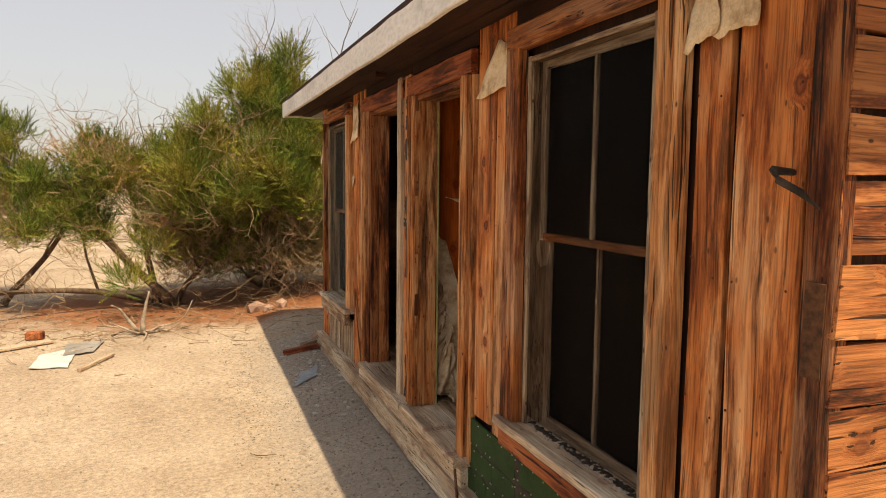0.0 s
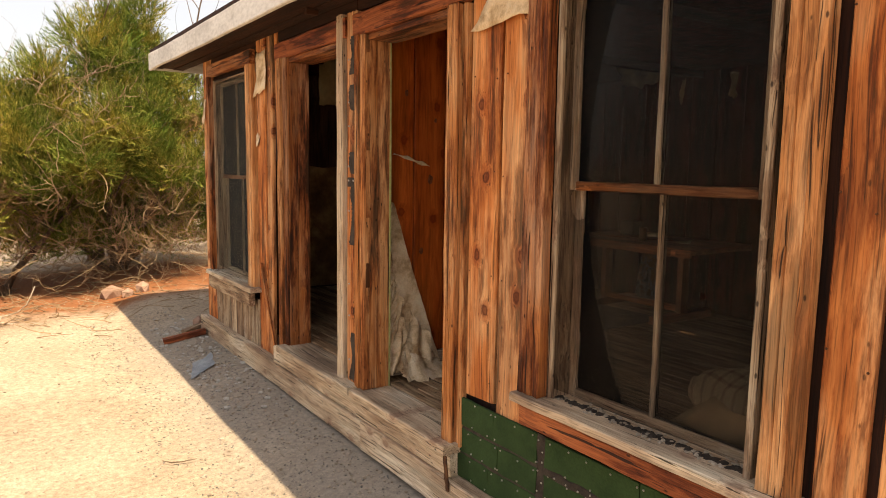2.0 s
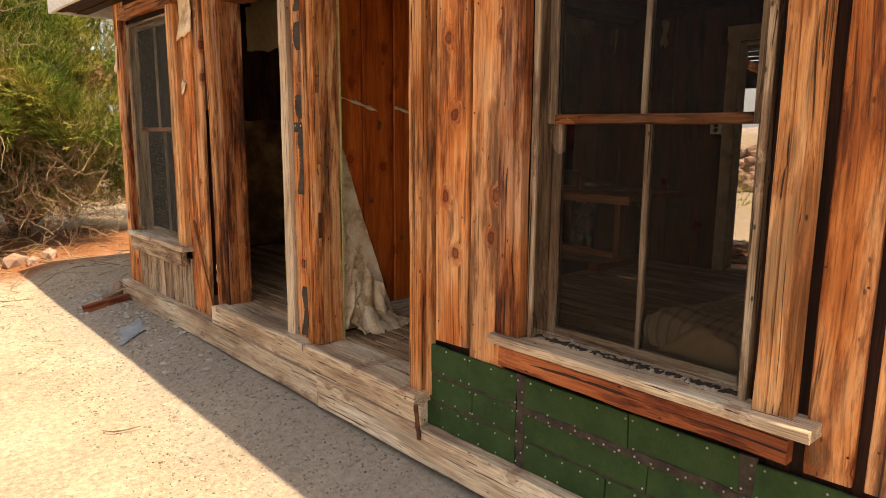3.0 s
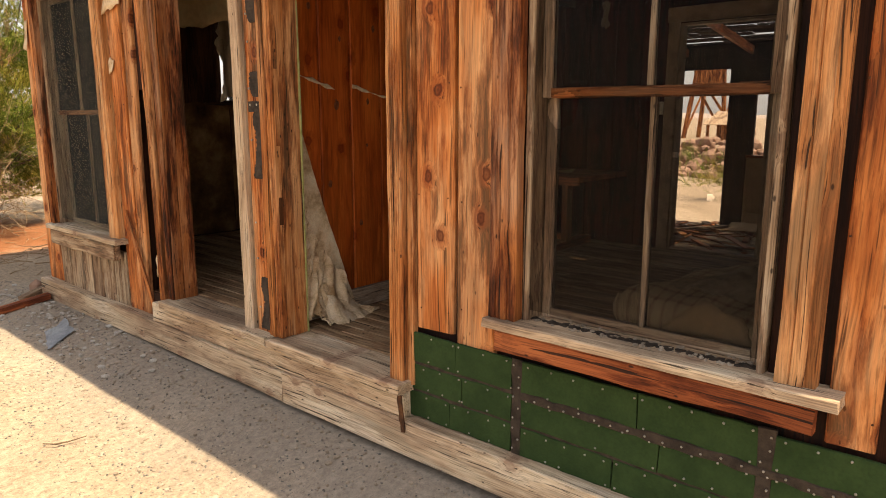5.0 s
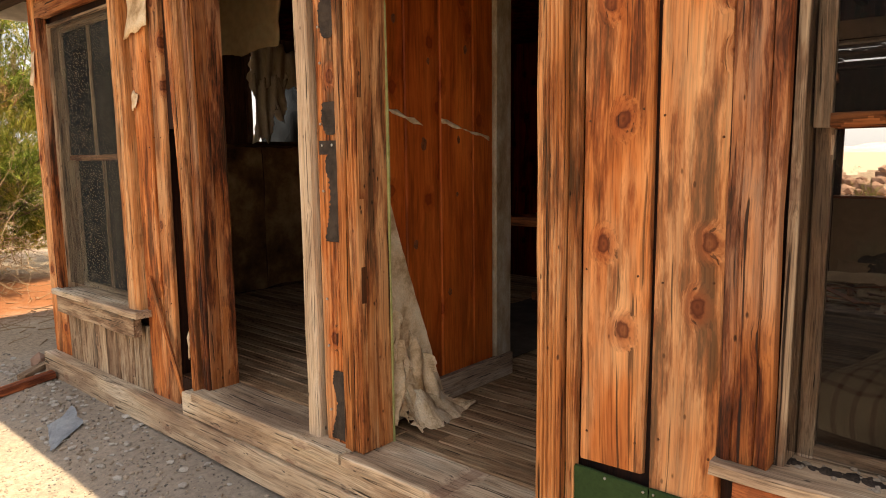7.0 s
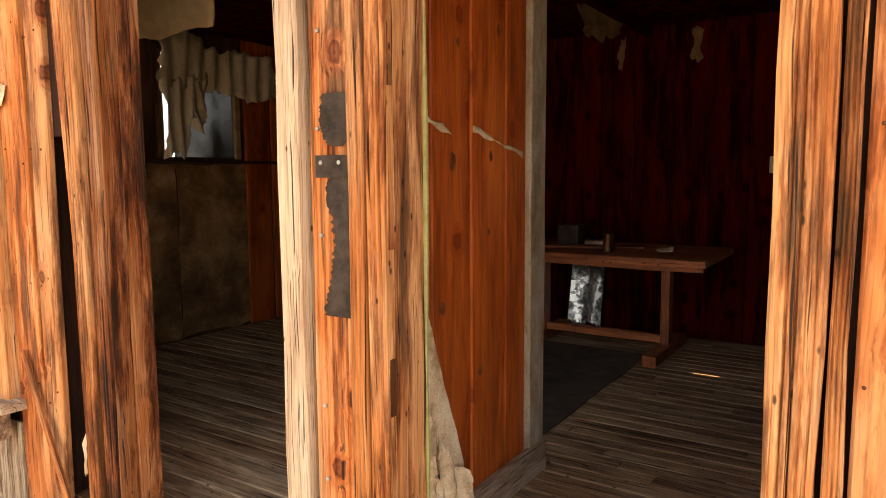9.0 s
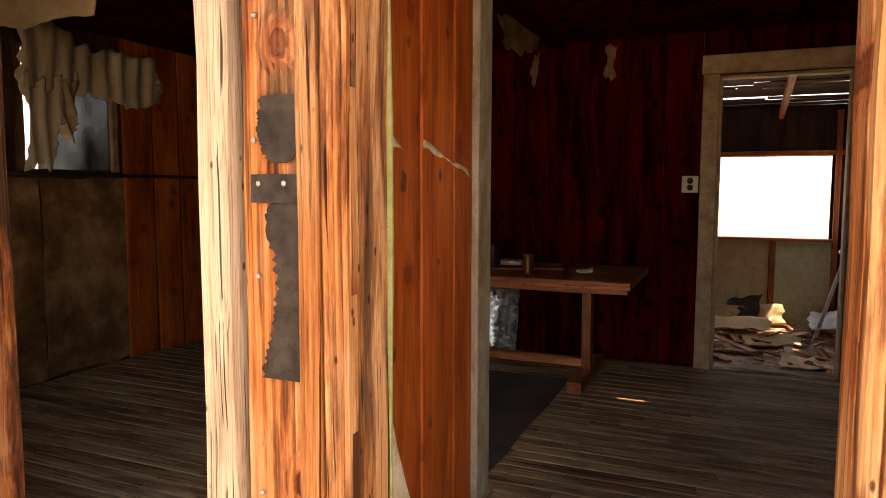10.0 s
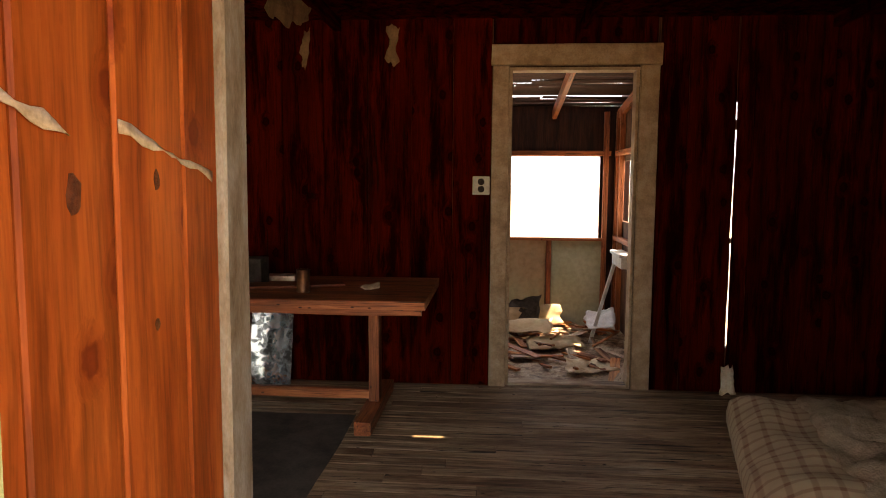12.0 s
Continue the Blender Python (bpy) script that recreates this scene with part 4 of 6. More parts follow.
clasp = thing("iron_bracket", "rusty iron bracket on the sill corner", "bracket", (1.38, 3.38, 0.25))
plank("plate", (1.368, 3.378, 0.25), (1.358, 3.39, 0.43), (0, 1, 0), 0.03, 0.006, RUST, clasp, 0.004, 6)
latch = thing("corner_plate", "dark metal plate on the corner board", "plate", (1.44, 1.24, 1.55))
plank("plate", (1.441, 1.235, 1.52), (1.441, 1.235, 1.76), (0, 1, 0), 0.06, 0.006, RUST, latch, 0.004, 4)
splint = thing("splintered_batten", "split thin batten hanging loose from the wall", "batten", (1.42, 5.85, 0.33))
plank("batten", (1.415, 5.77, 0.33), (1.44, 6.16, 1.02), (0, 1, -0.5), 0.035, 0.012, FACADE, splint, 0.004, 6)

# ---- torn lining sheet that leans in the doorway ----
def drape(corners, nu, nv, seed, folds, depth, ragged, crumple=0.006, thick=0.002):
    """Hanging cloth or paper with upright folds and a ragged hem, closed and thin."""
    v, f = sheet(corners, nu, nv, random.Random(seed), crumple, ragged, thick)
    a, b = Vector(corners[0]), Vector(corners[1])
    d, L = (b - a).normalized(), (b - a).length
    out = []
    for p in v:
        s = (Vector(p) - a).dot(d)
        out.append(Vector(p) + Vector((0, -1, 0)) * depth * math.sin(s * folds + 2 * noise.noise(Vector((s * 3, p[2] * 2, seed)))))
    return out, f


lining = thing("torn_lining_sheet", "torn stained cream wall lining slumped against the boards", "wall lining", (1.9, 4.44, FLOOR_Z))
for c, sd, fold, dep, rag, crumple in (
        ([(1.63, 4.462, 0.52), (2.05, 4.44, 0.52), (1.70, 4.49, 1.60), (1.62, 4.49, 1.66)], 31, 14.0, 0.004, 0.02, 0.008),
        ([(1.62, 4.425, 0.80), (1.70, 4.42, 0.72), (1.69, 4.465, 1.22), (1.62, 4.47, 1.30)], 32, 90.0, 0.016, 0.10, 0.02),
        ([(1.68, 4.40, 0.66), (1.78, 4.39, 0.62), (1.73, 4.455, 1.02), (1.66, 4.46, 1.10)], 34, 80.0, 0.02, 0.09, 0.025),
        ([(1.62, 4.37, 0.56), (1.72, 4.38, 0.52), (1.71, 4.43, 0.90), (1.63, 4.43, 0.84)], 35, 80.0, 0.02, 0.09, 0.03),
        ([(1.80, 4.38, 0.53), (1.97, 4.37, 0.51), (1.90, 4.44, 0.78), (1.80, 4.44, 0.90)], 36, 60.0, 0.014, 0.08, 0.025),
        ([(1.66, 4.27, 0.497), (2.10, 4.31, 0.497), (2.00, 4.42, 0.58), (1.70, 4.42, 0.66)], 33, 45.0, 0.016, 0.14, 0.03)):
    v, f = drape(c, 18, 30, sd, fold, dep, rag, crumple, 0.002)
    raw("torn_sheet", v, f, PAPER, lining)
for x0, x1, z0, sd in ((1.70, 1.97, 1.865, 41), (2.11, 2.48, 1.81, 42)):
    v, f = sheet([(x0, 4.497, z0 + 0.03), (x1, 4.497, z0 - 0.04), (x1, 4.497, z0 - 0.03), (x0, 4.497, z0 + 0.05)], 10, 2, random.Random(sd), 0.003, 0.02, 0.002)
    o = raw("tape_remnant", v, f, PAPER, None, "", True)
    tagged(o, "strip of torn paper tape stuck to the boards", "paper scrap", "scraps on the partition")

KNOT = plain("dark_pine_knot", (0.10, 0.022, 0.007), (0.22, 0.06, 0.016), 60.0, 0.5, bump=0.6)
for x, z, rx, rz in ((1.985, 1.742, 0.019, 0.032), (2.235, 1.765, 0.010, 0.02), (2.222, 1.50, 0.009, 0.012), (1.92, 1.28, 0.016, 0.022), (2.02, 2.12, 0.01, 0.016), (2.29, 2.2, 0.012, 0.022), (2.16, 1.02, 0.014, 0.02), (1.80, 2.28, 0.013, 0.02)):
    v = [(x, PARTS_Y - 0.0016, z)] + [(x + rx * math.cos(k * math.pi / 6) * (1 + 0.15 * math.sin(k * 2.3 + x * 9)), PARTS_Y - 0.0008, z + rz * math.sin(k * math.pi / 6) * (1 + 0.12 * math.cos(k * 1.7 + z * 7))) for k in range(12)]
    v += [(a, PARTS_Y + 0.006, c) for a, b, c in v[1:]]
    f = [(0, 1 + (k + 1) % 12, 1 + k) for k in range(12)] + [(1 + k, 1 + (k + 1) % 12, 13 + (k + 1) % 12, 13 + k) for k in range(12)]
    raw("knot", [(p, q - 0.0, r) for p, q, r in v], f, KNOT, partition, "dark pine knot")
scrap("paper_scrap", "pale crumpled scrap at the foot of the dark wall", [(5.20, 2.50, 0.495), (5.20, 2.40, 0.495), (5.262, 2.40, 0.66), (5.262, 2.47, 0.64)], PAPER, 52, 0.03, 0.03, 6, 8)

# ---- debris on window sill ----
scrap("cardboard_scrap", "tan cardboard scrap lying inside the window", [(1.60, 2.32, 0.90), (1.60, 1.95, 0.90), (1.66, 2.02, 0.98), (1.66, 2.16, 1.03)], PANELBOARD, 51, 0.012, 0.02)
rc = random.Random(5)


def lump(center, r, rng, squash=0.7):
    """A small angular stone."""
    bm = bmesh.new()
    bmesh.ops.create_icosphere(bm, subdivisions=1, radius=1.0)
    s = Vector((r * rng.uniform(0.7, 1.3), r * rng.uniform(0.7, 1.3), r * squash * rng.uniform(0.7, 1.2)))
    spin = Matrix.Rotation(rng.uniform(0, 6.28), 3, "Z")
    vs = [spin @ Vector((v.co.x * s.x * rng.uniform(0.8, 1.15), v.co.y * s.y * rng.uniform(0.8, 1.15), v.co.z * s.z)) + Vector(center) for v in bm.verts]
    fs = [tuple(v.index for v in f.verts) for f in bm.faces]
    bm.free()
    return vs, fs


v, f = gather([lump((1.475 + rc.uniform(-0.03, 0.07), rc.uniform(1.95, 2.75), 0.887), rc.uniform(0.004, 0.012), rc) for _ in range(90)])
tagged(raw("sill_grit", v, f, PEBBLE), "grit and glass crumbs on the window sill", "grit", kind="stuff")
v, f = gather([lump((1.49 + rc.uniform(-0.012, 0.012), rc.uniform(1.92, 2.78), 0.885), rc.uniform(0.01, 0.02), rc, 0.4) for _ in range(120)])
tagged(raw("sill_tar", v, f, TAR), "crumbled black putty along the sash", "putty", kind="stuff")

# ---- floorboards, dark sheet ----
x = 1.605
while x < X1 - 0.02:
    w = 0.092
    for y0, y1 in ((1.29, 4.2 + 0.5 * math.sin(x * 37)), (4.2 + 0.5 * math.sin(x * 37) + 0.003, 7.685)):
        plank("floorboard", (x + w / 2, y0, FLOOR_Z - 0.011 - 0.003 * abs(math.sin(x * 53))), (x + w / 2, y1, FLOOR_Z - 0.011 - 0.003 * abs(math.sin(x * 71))), (1, 0, 0), w - 0.002, 0.022, FLOOR, floor, 0.001, 3)
    x += w
DARK_SHEET = plain("dark_brown_mottled", (0.045, 0.034, 0.025), (0.10, 0.078, 0.058), 5.0, 0.85)
v, f = sheet([(2.75, 4.62, 0.494), (4.62, 4.62, 0.494), (4.62, 5.5, 0.494), (2.75, 5.5, 0.494)], 24, 6, random.Random(61), 0.001, 0.008, 0.003)
tagged(raw("floor_mat", v, f, DARK_SHEET), "thin dark brown sheet on the floorboards", "mat")

# ---- things by the table ----
mirror_mat, mn, ml, mb = blank("tarnished_mirror")
mco, mrnd = coords(mn, ml)
tarn = node(mn, ml, "TexNoise", {"Vector": mco, "Scale": 11.0, "Detail": 8.0, "Roughness": 0.75}).outputs[0]
ml.new(ramp(mn, ml, tarn, [(0.44, (0.05, 0.045, 0.04)), (0.56, (0.78, 0.78, 0.76))]), mb.inputs["Base Color"])
ml.new(ramp(mn, ml, tarn, [(0.44, 0.0), (0.54, 1.0)]), mb.inputs["Metallic"])
mb.inputs["Roughness"].default_value = 0.12
mirror = thing("old_mirror", "tarnished frameless mirror leaning on the wall under the table", "mirror", (5.15, 5.27, FLOOR_Z))
plank("mirror_plate", (5.13, 5.275, FLOOR_Z), (5.255, 5.275, 1.11), (0, -1, 0), 0.27, 0.008, mirror_mat, mirror, 0.001, 2)


def lathe(profile, sides=20):
    verts, faces = [], []
    for r, z in profile:
        for k in range(sides):
            w = 2 * math.pi * k / sides
            verts.append((r * math.cos(w), r * math.sin(w), z))
    for i in range(len(profile) - 1):
        for k in range(sides):
            a, b = i * sides + k, i * sides + (k + 1) % sides
            faces.append((a, b, b + sides, a + sides))
    faces.append(tuple(reversed(range(sides))))
    faces.append(tuple((len(profile) - 1) * sides + k for k in range(sides)))
    return verts, faces


TOPZ = 1.1745
CAN = plain("brown_enamel_can", (0.05, 0.02, 0.01), (0.16, 0.07, 0.03), 12.0, 0.35, metal=0.5)
can = thing("tin_can", "brown tin can standing on the table", "can", (4.60, 4.90, TOPZ))
v, f = lathe([(0.034, 0), (0.037, 0.003), (0.0365, 0.008), (0.0355, 0.012), (0.0355, 0.115), (0.037, 0.119), (0.036, 0.124), (0.033, 0.124), (0.033, 0.118)])
raw("body", v, f, CAN, can, "", True, pose(4.60, 4.90, TOPZ))
jar = thing("dark_box", "small dark box at the back of the table", "box", (4.9, 5.29, TOPZ))
box_part("body", (4.83, 5.21, TOPZ), (4.97, 5.37, TOPZ + 0.15), TAR, jar)
tray = thing("paper_pad", "yellowed paper pad lying on the table", "paper pad", (5.02, 5.16, TOPZ))
box_part("sheets", (4.99, 5.06, TOPZ), (5.12, 5.26, TOPZ + 0.03), PAPER, tray, "", 0.003)
board = thing("loose_board", "thin loose board lying on the table", "board", (4.72, 4.9, TOPZ))
plank("board", (4.66, 5.45, TOPZ + 0.008), (4.90, 4.75, TOPZ + 0.008), (1, 0.3, 0), 0.16, 0.014, TABLE, board)
v, f = sheet([(4.70, 4.60, TOPZ + 0.008), (4.75, 4.51, TOPZ + 0.010), (4.81, 4.53, TOPZ + 0.025), (4.75, 4.62, TOPZ + 0.016)], 6, 6, random.Random(71), 0.02, 0.02)
tagged(raw("crumpled_paper", v, f, PAPER, None, "", True), "crumpled white paper on the table", "paper scrap")

outlet = thing("wall_outlet", "cream double socket plate on the dark wall", "socket", (X1, 3.963, 1.69))
box_part("plate", (X1 - 0.008, 3.912, 1.695), (X1, 4.018, 1.808), plain("cream_bakelite", (0.52, 0.47, 0.36), (0.62, 0.57, 0.45), 30.0, 0.4), outlet)
for z in (1.73, 1.775):
    v, f = lathe([(0.021, 0), (0.021, 0.003), (0.018, 0.004)], 14)
    raw("socket", v, f, TAR, outlet, "dark socket", False, axes_matrix((X1 - 0.008, 3.965, z), (0, 1, 0), (-1, 0, 0)))
for y0, y1, z0, z1, sd in ((4.55, 4.47, 2.48, 2.71, 81), (5.08, 5.02, 2.48, 2.68, 82)):
    v, f = sheet([(X1 - 0.004, y0, z0), (X1 - 0.004, y1 + 0.03, z0), (X1 - 0.004, y1, z1), (X1 - 0.004, y0, z1)], 6, 10, random.Random(sd), 0.004, 0.05)
    tagged(raw("wall_paper_scrap", v, f, DUSKY, None, "", True), "scrap of old wallpaper on the dark wall", "paper scrap", "scraps on the dark wall")
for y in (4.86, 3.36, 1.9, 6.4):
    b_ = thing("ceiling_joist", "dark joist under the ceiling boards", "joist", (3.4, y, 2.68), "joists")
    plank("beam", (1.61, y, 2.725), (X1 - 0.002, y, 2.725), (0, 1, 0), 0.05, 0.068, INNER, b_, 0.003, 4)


strip = thing("hanging_ceiling_strip", "torn strip of lining hanging from the ceiling", "ceiling strip", (4.6, 4.95, 2.55))
v, f = sheet([(4.35, 4.98, 2.56), (4.7, 4.90, 2.60), (4.75, 4.88, 2.76), (4.2, 5.0, 2.76)], 12, 6, random.Random(85), 0.03, 0.06, 0.004)
raw("torn_strip", v, f, DUSKY, strip)

# ---- mattress ----
def ticking():
    m, n, l, b = blank("checked_ticking")
    tc = n.new("ShaderNodeTexCoord").outputs["Object"]
    lines = []
    sep = node(n, l, "SeparateXYZ", {0: tc})
    for ax in (0, 1, 2):
        fr = node(n, l, "Math", {0: node(n, l, "Math", {0: sep.outputs[ax], 1: 13.0}, operation="MULTIPLY").outputs[0]}, operation="FRACT").outputs[0]
        lines.append(ramp(n, l, fr, [(0.0, 1.0), (0.2, 1.0), (0.26, 0.0), (0.94, 0.0), (1.0, 1.0)]))
    a = mixc(n, l, 1.0, lines[0], lines[1], "ADD")
    dirt = node(n, l, "TexNoise", {"Vector": tc, "Scale": 5.0, "Detail": 6.0}).outputs[0]
    c = mixc(n, l, node(n, l, "Math", {0: node(n, l, "RGBToBW", {0: a}).outputs[0], 1: 0.42}, operation="MULTIPLY").outputs[0], (0.58, 0.43, 0.24), (0.24, 0.09, 0.04))
    c = mixc(n, l, 0.6, c, ramp(n, l, dirt, [(0.3, 0.45), (0.65, 1.0)]), "MULTIPLY")
    l.new(c, b.inputs["Base Color"])
    b.inputs["Roughness"].default_value = 0.95
    return m


def soft_slab(L, W, H, rng, nx=40, ny=30, puff=0.03, sag=0.03):
    """A sagging, round-edged mattress body with its foot at z 0."""
    verts, faces = [], []
    for j in range(ny + 1):
        for i in range(nx + 1):
            u, v = 2 * i / nx - 1, 2 * j / ny - 1
            e = max(abs(u) ** 8, abs(v) ** 8)
            z = H * (1 - 0.35 * e) + puff * noise.noise(Vector((u * 4, v * 4, 1))) + sag * noise.noise(Vector((u * 1.3, v * 1.3, 7)))
            verts.append((u * L / 2, v * W / 2, z))
    w1 = nx + 1
    faces = [(j * w1 + i, j * w1 + i + 1, (j + 1) * w1 + i + 1, (j + 1) * w1 + i) for j in range(ny) for i in range(nx)]
    rim = [i for i in range(nx)] + [nx + j * w1 for j in range(ny)] + [ny * w1 + nx - i for i in range(nx)] + [(ny - j) * w1 for j in range(ny)]
    prev = rim
    for z, k in ((H * 0.42, 1.02), (H * 0.2, 1.015), (0.0, 0.985)):
        ids = []
        for p in rim:
            x, y, _ = verts[p]
            ids.append(len(verts))
            verts.append((x * k, y * k, z + (0.012 * noise.noise(Vector((x * 9, y * 9, z))) if z > 0 else 0)))
        for a in range(len(rim)):
            b = (a + 1) % len(rim)
            faces.append((prev[a], ids[a], ids[b], prev[b]))
        prev = ids
    faces.append(tuple(prev))
    return verts, faces


mattress = thing("mattress", "torn checked mattress spilling pale stuffing on the floor", "mattress", (3.55, 2.25, FLOOR_Z), turn=-14)
TICKING = ticking()
mm = pose(3.55, 2.25, FLOOR_Z, 0, 0, -14)
v, f = soft_slab(1.75, 1.28, 0.26, random.Random(1))
raw("body", v, f, TICKING, mattress, "checked ticking", True, mm)
STUFFING = plain("matted_stuffing", (0.28, 0.20, 0.11), (0.52, 0.40, 0.25), 9.0, 0.95, bump=1.0)
verts, faces = [], []
n1 = 44
for j in range(n1 + 1):
    for i in range(n1 + 1):
        u, w = i / n1, j / n1
        q = Vector((u * 9, w * 9, 5))
        d = min(u, 1 - u, w, 1 - w) * 8 + 0.7 * noise.noise(q * 0.7)
        h = max(-0.02, min(1.0, d) * 0.035) + 0.022 * noise.fractal(q, 0.7, 2.2, 5)
        verts.append((0.70 - 1.45 * u + 0.06 * noise.noise(q), 0.36 - 0.85 * w + 0.06 * noise.noise(q + Vector((9, 0, 0))), 0.268 + h))
faces = [(j * (n1 + 1) + i, (j + 1) * (n1 + 1) + i, (j + 1) * (n1 + 1) + i + 1, j * (n1 + 1) + i + 1) for j in range(n1) for i in range(n1)]
raw("stuffing", verts, faces, STUFFING, mattress, "matted pale stuffing", True, mm)

# ---- north room end: stained lining, ledge, window, curtain ----
STAINED = plain("stained_wallpaper", (0.035, 0.016, 0.007), (0.20, 0.105, 0.042), 2.2, 0.9, c3=(0.42, 0.26, 0.12))
wall_lining = thing("wall_lining", "stained peeling wall lining below the window", "wall lining", (2.9, 7.682, FLOOR_Z))
for x0, x1, sd in ((1.70, 2.48, 91), (2.49, 3.27, 92), (3.28, 4.05, 93)):
    v, f = sheet([(x1, 7.682, 0.50), (x0, 7.682, 0.50), (x0, 7.682, 1.80), (x1, 7.682, 1.80)], 12, 16, random.Random(sd), 0.006, 0.03)
    raw("lining_sheet", v, f, STAINED, wall_lining)
window_3 = thing("window_3", "small window with broken frame and torn curtain", "window", (3.5, 7.69, 1.80), kind="structure")
plank("ledge", (3.0, 7.665, 1.805), (4.7, 7.665, 1.805), (0, 1, 0), 0.05, 0.025, BARE, window_3)
for x0 in (3.16, 3.85):
    plank("frame", (x0, 7.68, 1.83), (x0, 7.68, 2.60), (1, 0, 0), 0.05, 0.03, CREAM if x0 > 3.5 else BARE, window_3)
plank("frame", (3.14, 7.68, 2.60), (3.88, 7.68, 2.60), (0, 0, 1), 0.05, 0.03, BARE, window_3)
p = box_part("pane", (3.30, 7.715, 1.84), (3.84, 7.719, 2.50), pane_material("dark_filmed_glass", 0.8, (0.06, 0.057, 0.053)), window_3, "glass under a dark film", 0)
p.visible_shadow = False
for x0, x1 in ((3.92, 4.18), (4.2, 4.44), (4.46, 4.72), (4.74, 5.0), (5.02, 5.27)):
    plank("panel_board", ((x0 + x1) / 2, 7.679, FLOOR_Z), ((x0 + x1) / 2, 7.679, CEIL_Z), (1, 0, 0), x1 - x0 - 0.004, 0.02, PANEL if x0 < 4.6 else INNER, wall_north, 0.001, 3)
CLOTH = plain("yellowed_curtain_lace", (0.42, 0.34, 0.23), (0.72, 0.63, 0.48), 12.0, 0.95, stretch=(1, 1, 0.2))
curtain = thing("torn_curtain", "torn yellowed curtain hanging in rags over the window", "curtain", (3.6, 7.64, 1.86))


v, f = drape([(3.15, 7.63, 2.34), (4.2, 7.63, 2.30), (4.2, 7.63, 2.66), (3.15, 7.63, 2.66)], 60, 8, 95, 46.0, 0.014, 0.13)
raw("valance", v, f, CLOTH, curtain, "", True)
v, f = drape([(3.17, 7.62, 1.86), (3.34, 7.62, 1.86), (3.46, 7.63, 2.40), (3.17, 7.63, 2.40)], 20, 24, 96, 60.0, 0.014, 0.06)
raw("side_drape", v, f, CLOTH, curtain, "", True)
v, f = drape([(3.44, 7.62, 2.02), (3.50, 7.62, 2.04), (3.56, 7.63, 2.42), (3.36, 7.63, 2.42)], 10, 20, 97, 60.0, 0.02, 0.08)
raw("side_drape", v, f, CLOTH, curtain, "", True)
hang = thing("sagging_ceiling_board", "stained fibreboard sheet sagging from the ceiling", "ceiling board", (2.3, 5.7, 2.25))
v, f = sheet([(2.1, 6.45, 2.34), (2.21, 5.90, 2.36), (2.215, 5.84, 2.76), (2.1, 6.45, 2.76)], 20, 8, random.Random(99), 0.005, 0.025, 0.012)
raw("sheet", v, f, PANELBOARD, hang, "", True)

# ---- porch things ----
fibre = thing("wall_panel", "stained tan fibreboard panel under the porch window", "wall panel", (PX - 0.01, 3.6, PZ), group="porch panels")
plank("panel", (PX - 0.008, 3.70, PZ), (PX - 0.008, 3.70, 1.19), (0, -1, 0), 0.72, 0.012, PANELBOARD, fibre, 0.003, 4)
fibre2 = thing("wall_panel", "pale greenish fibreboard panel under the porch window", "wall panel", (PX - 0.01, 2.9, PZ), group="porch panels")
plank("panel", (PX - 0.008, 3.02, PZ), (PX - 0.008, 3.02, 1.19), (0, -1, 0), 0.52, 0.012, plain("pale_green_board", (0.34, 0.35, 0.21), (0.46, 0.45, 0.30), 1.5, 0.9), fibre2, 0.003, 4)
for y in (3.31, 2.75, 2.63):
    plank("stud", (PX - 0.03, y, PZ), (PX - 0.03, y, 2.5), (0, -1, 0), 0.05, 0.05, TABLE, wall_porch_far, 0.003, 3) if y < 3 else plank("stud", (PX - 0.03, y, PZ), (PX - 0.03, y, 1.19), (0, -1, 0), 0.05, 0.045, TABLE, wall_porch_far, 0.003, 3)
plank("window_ledge", (PX - 0.02, 2.76, 1.20), (PX - 0.02, 4.05, 1.20), (1, 0, 0), 0.12, 0.03, TABLE, wall_porch_far)
plank("window_head", (PX - 0.02, 2.70, 2.08), (PX - 0.02, 4.2, 2.08), (0, 0, 1), 0.05, 0.05, TABLE, wall_porch_far)
for x in (5.8, 6.4, 7.0, 7.28, 7.97):
    plank("stud", (x, 2.625, PZ), (x, 2.625, 2.5), (1, 0, 0), 0.05, 0.05, TABLE, wall_porch_side, 0.003, 3)
for z in (1.22, 2.08):
    plank("rail", (5.5, 2.63, z), (PX, 2.63, z), (0, 0, 1), 0.05, 0.05, TABLE, wall_porch_side, 0.003, 3)
ENAMEL = plain("chipped_white_enamel", (0.5, 0.48, 0.44), (0.74, 0.72, 0.68), 8.0, 0.35)
sink = thing("white_bracket_shelf", "chipped white enamel shelf on brackets with a leg", "shelf", (7.6, 2.72, PZ))
box_part("top", (7.1, 2.66, 1.12), (7.6, 2.78, 1.15), ENAMEL, sink)
box_part("apron", (7.12, 2.665, 1.02), (7.58, 2.76, 1.119), ENAMEL, sink)
plank("leg", (7.35, 2.98, PZ), (7.4, 2.77, 1.03), (1, 0, 0), 0.03, 0.03, ENAMEL, sink)
rd = random.Random(17)
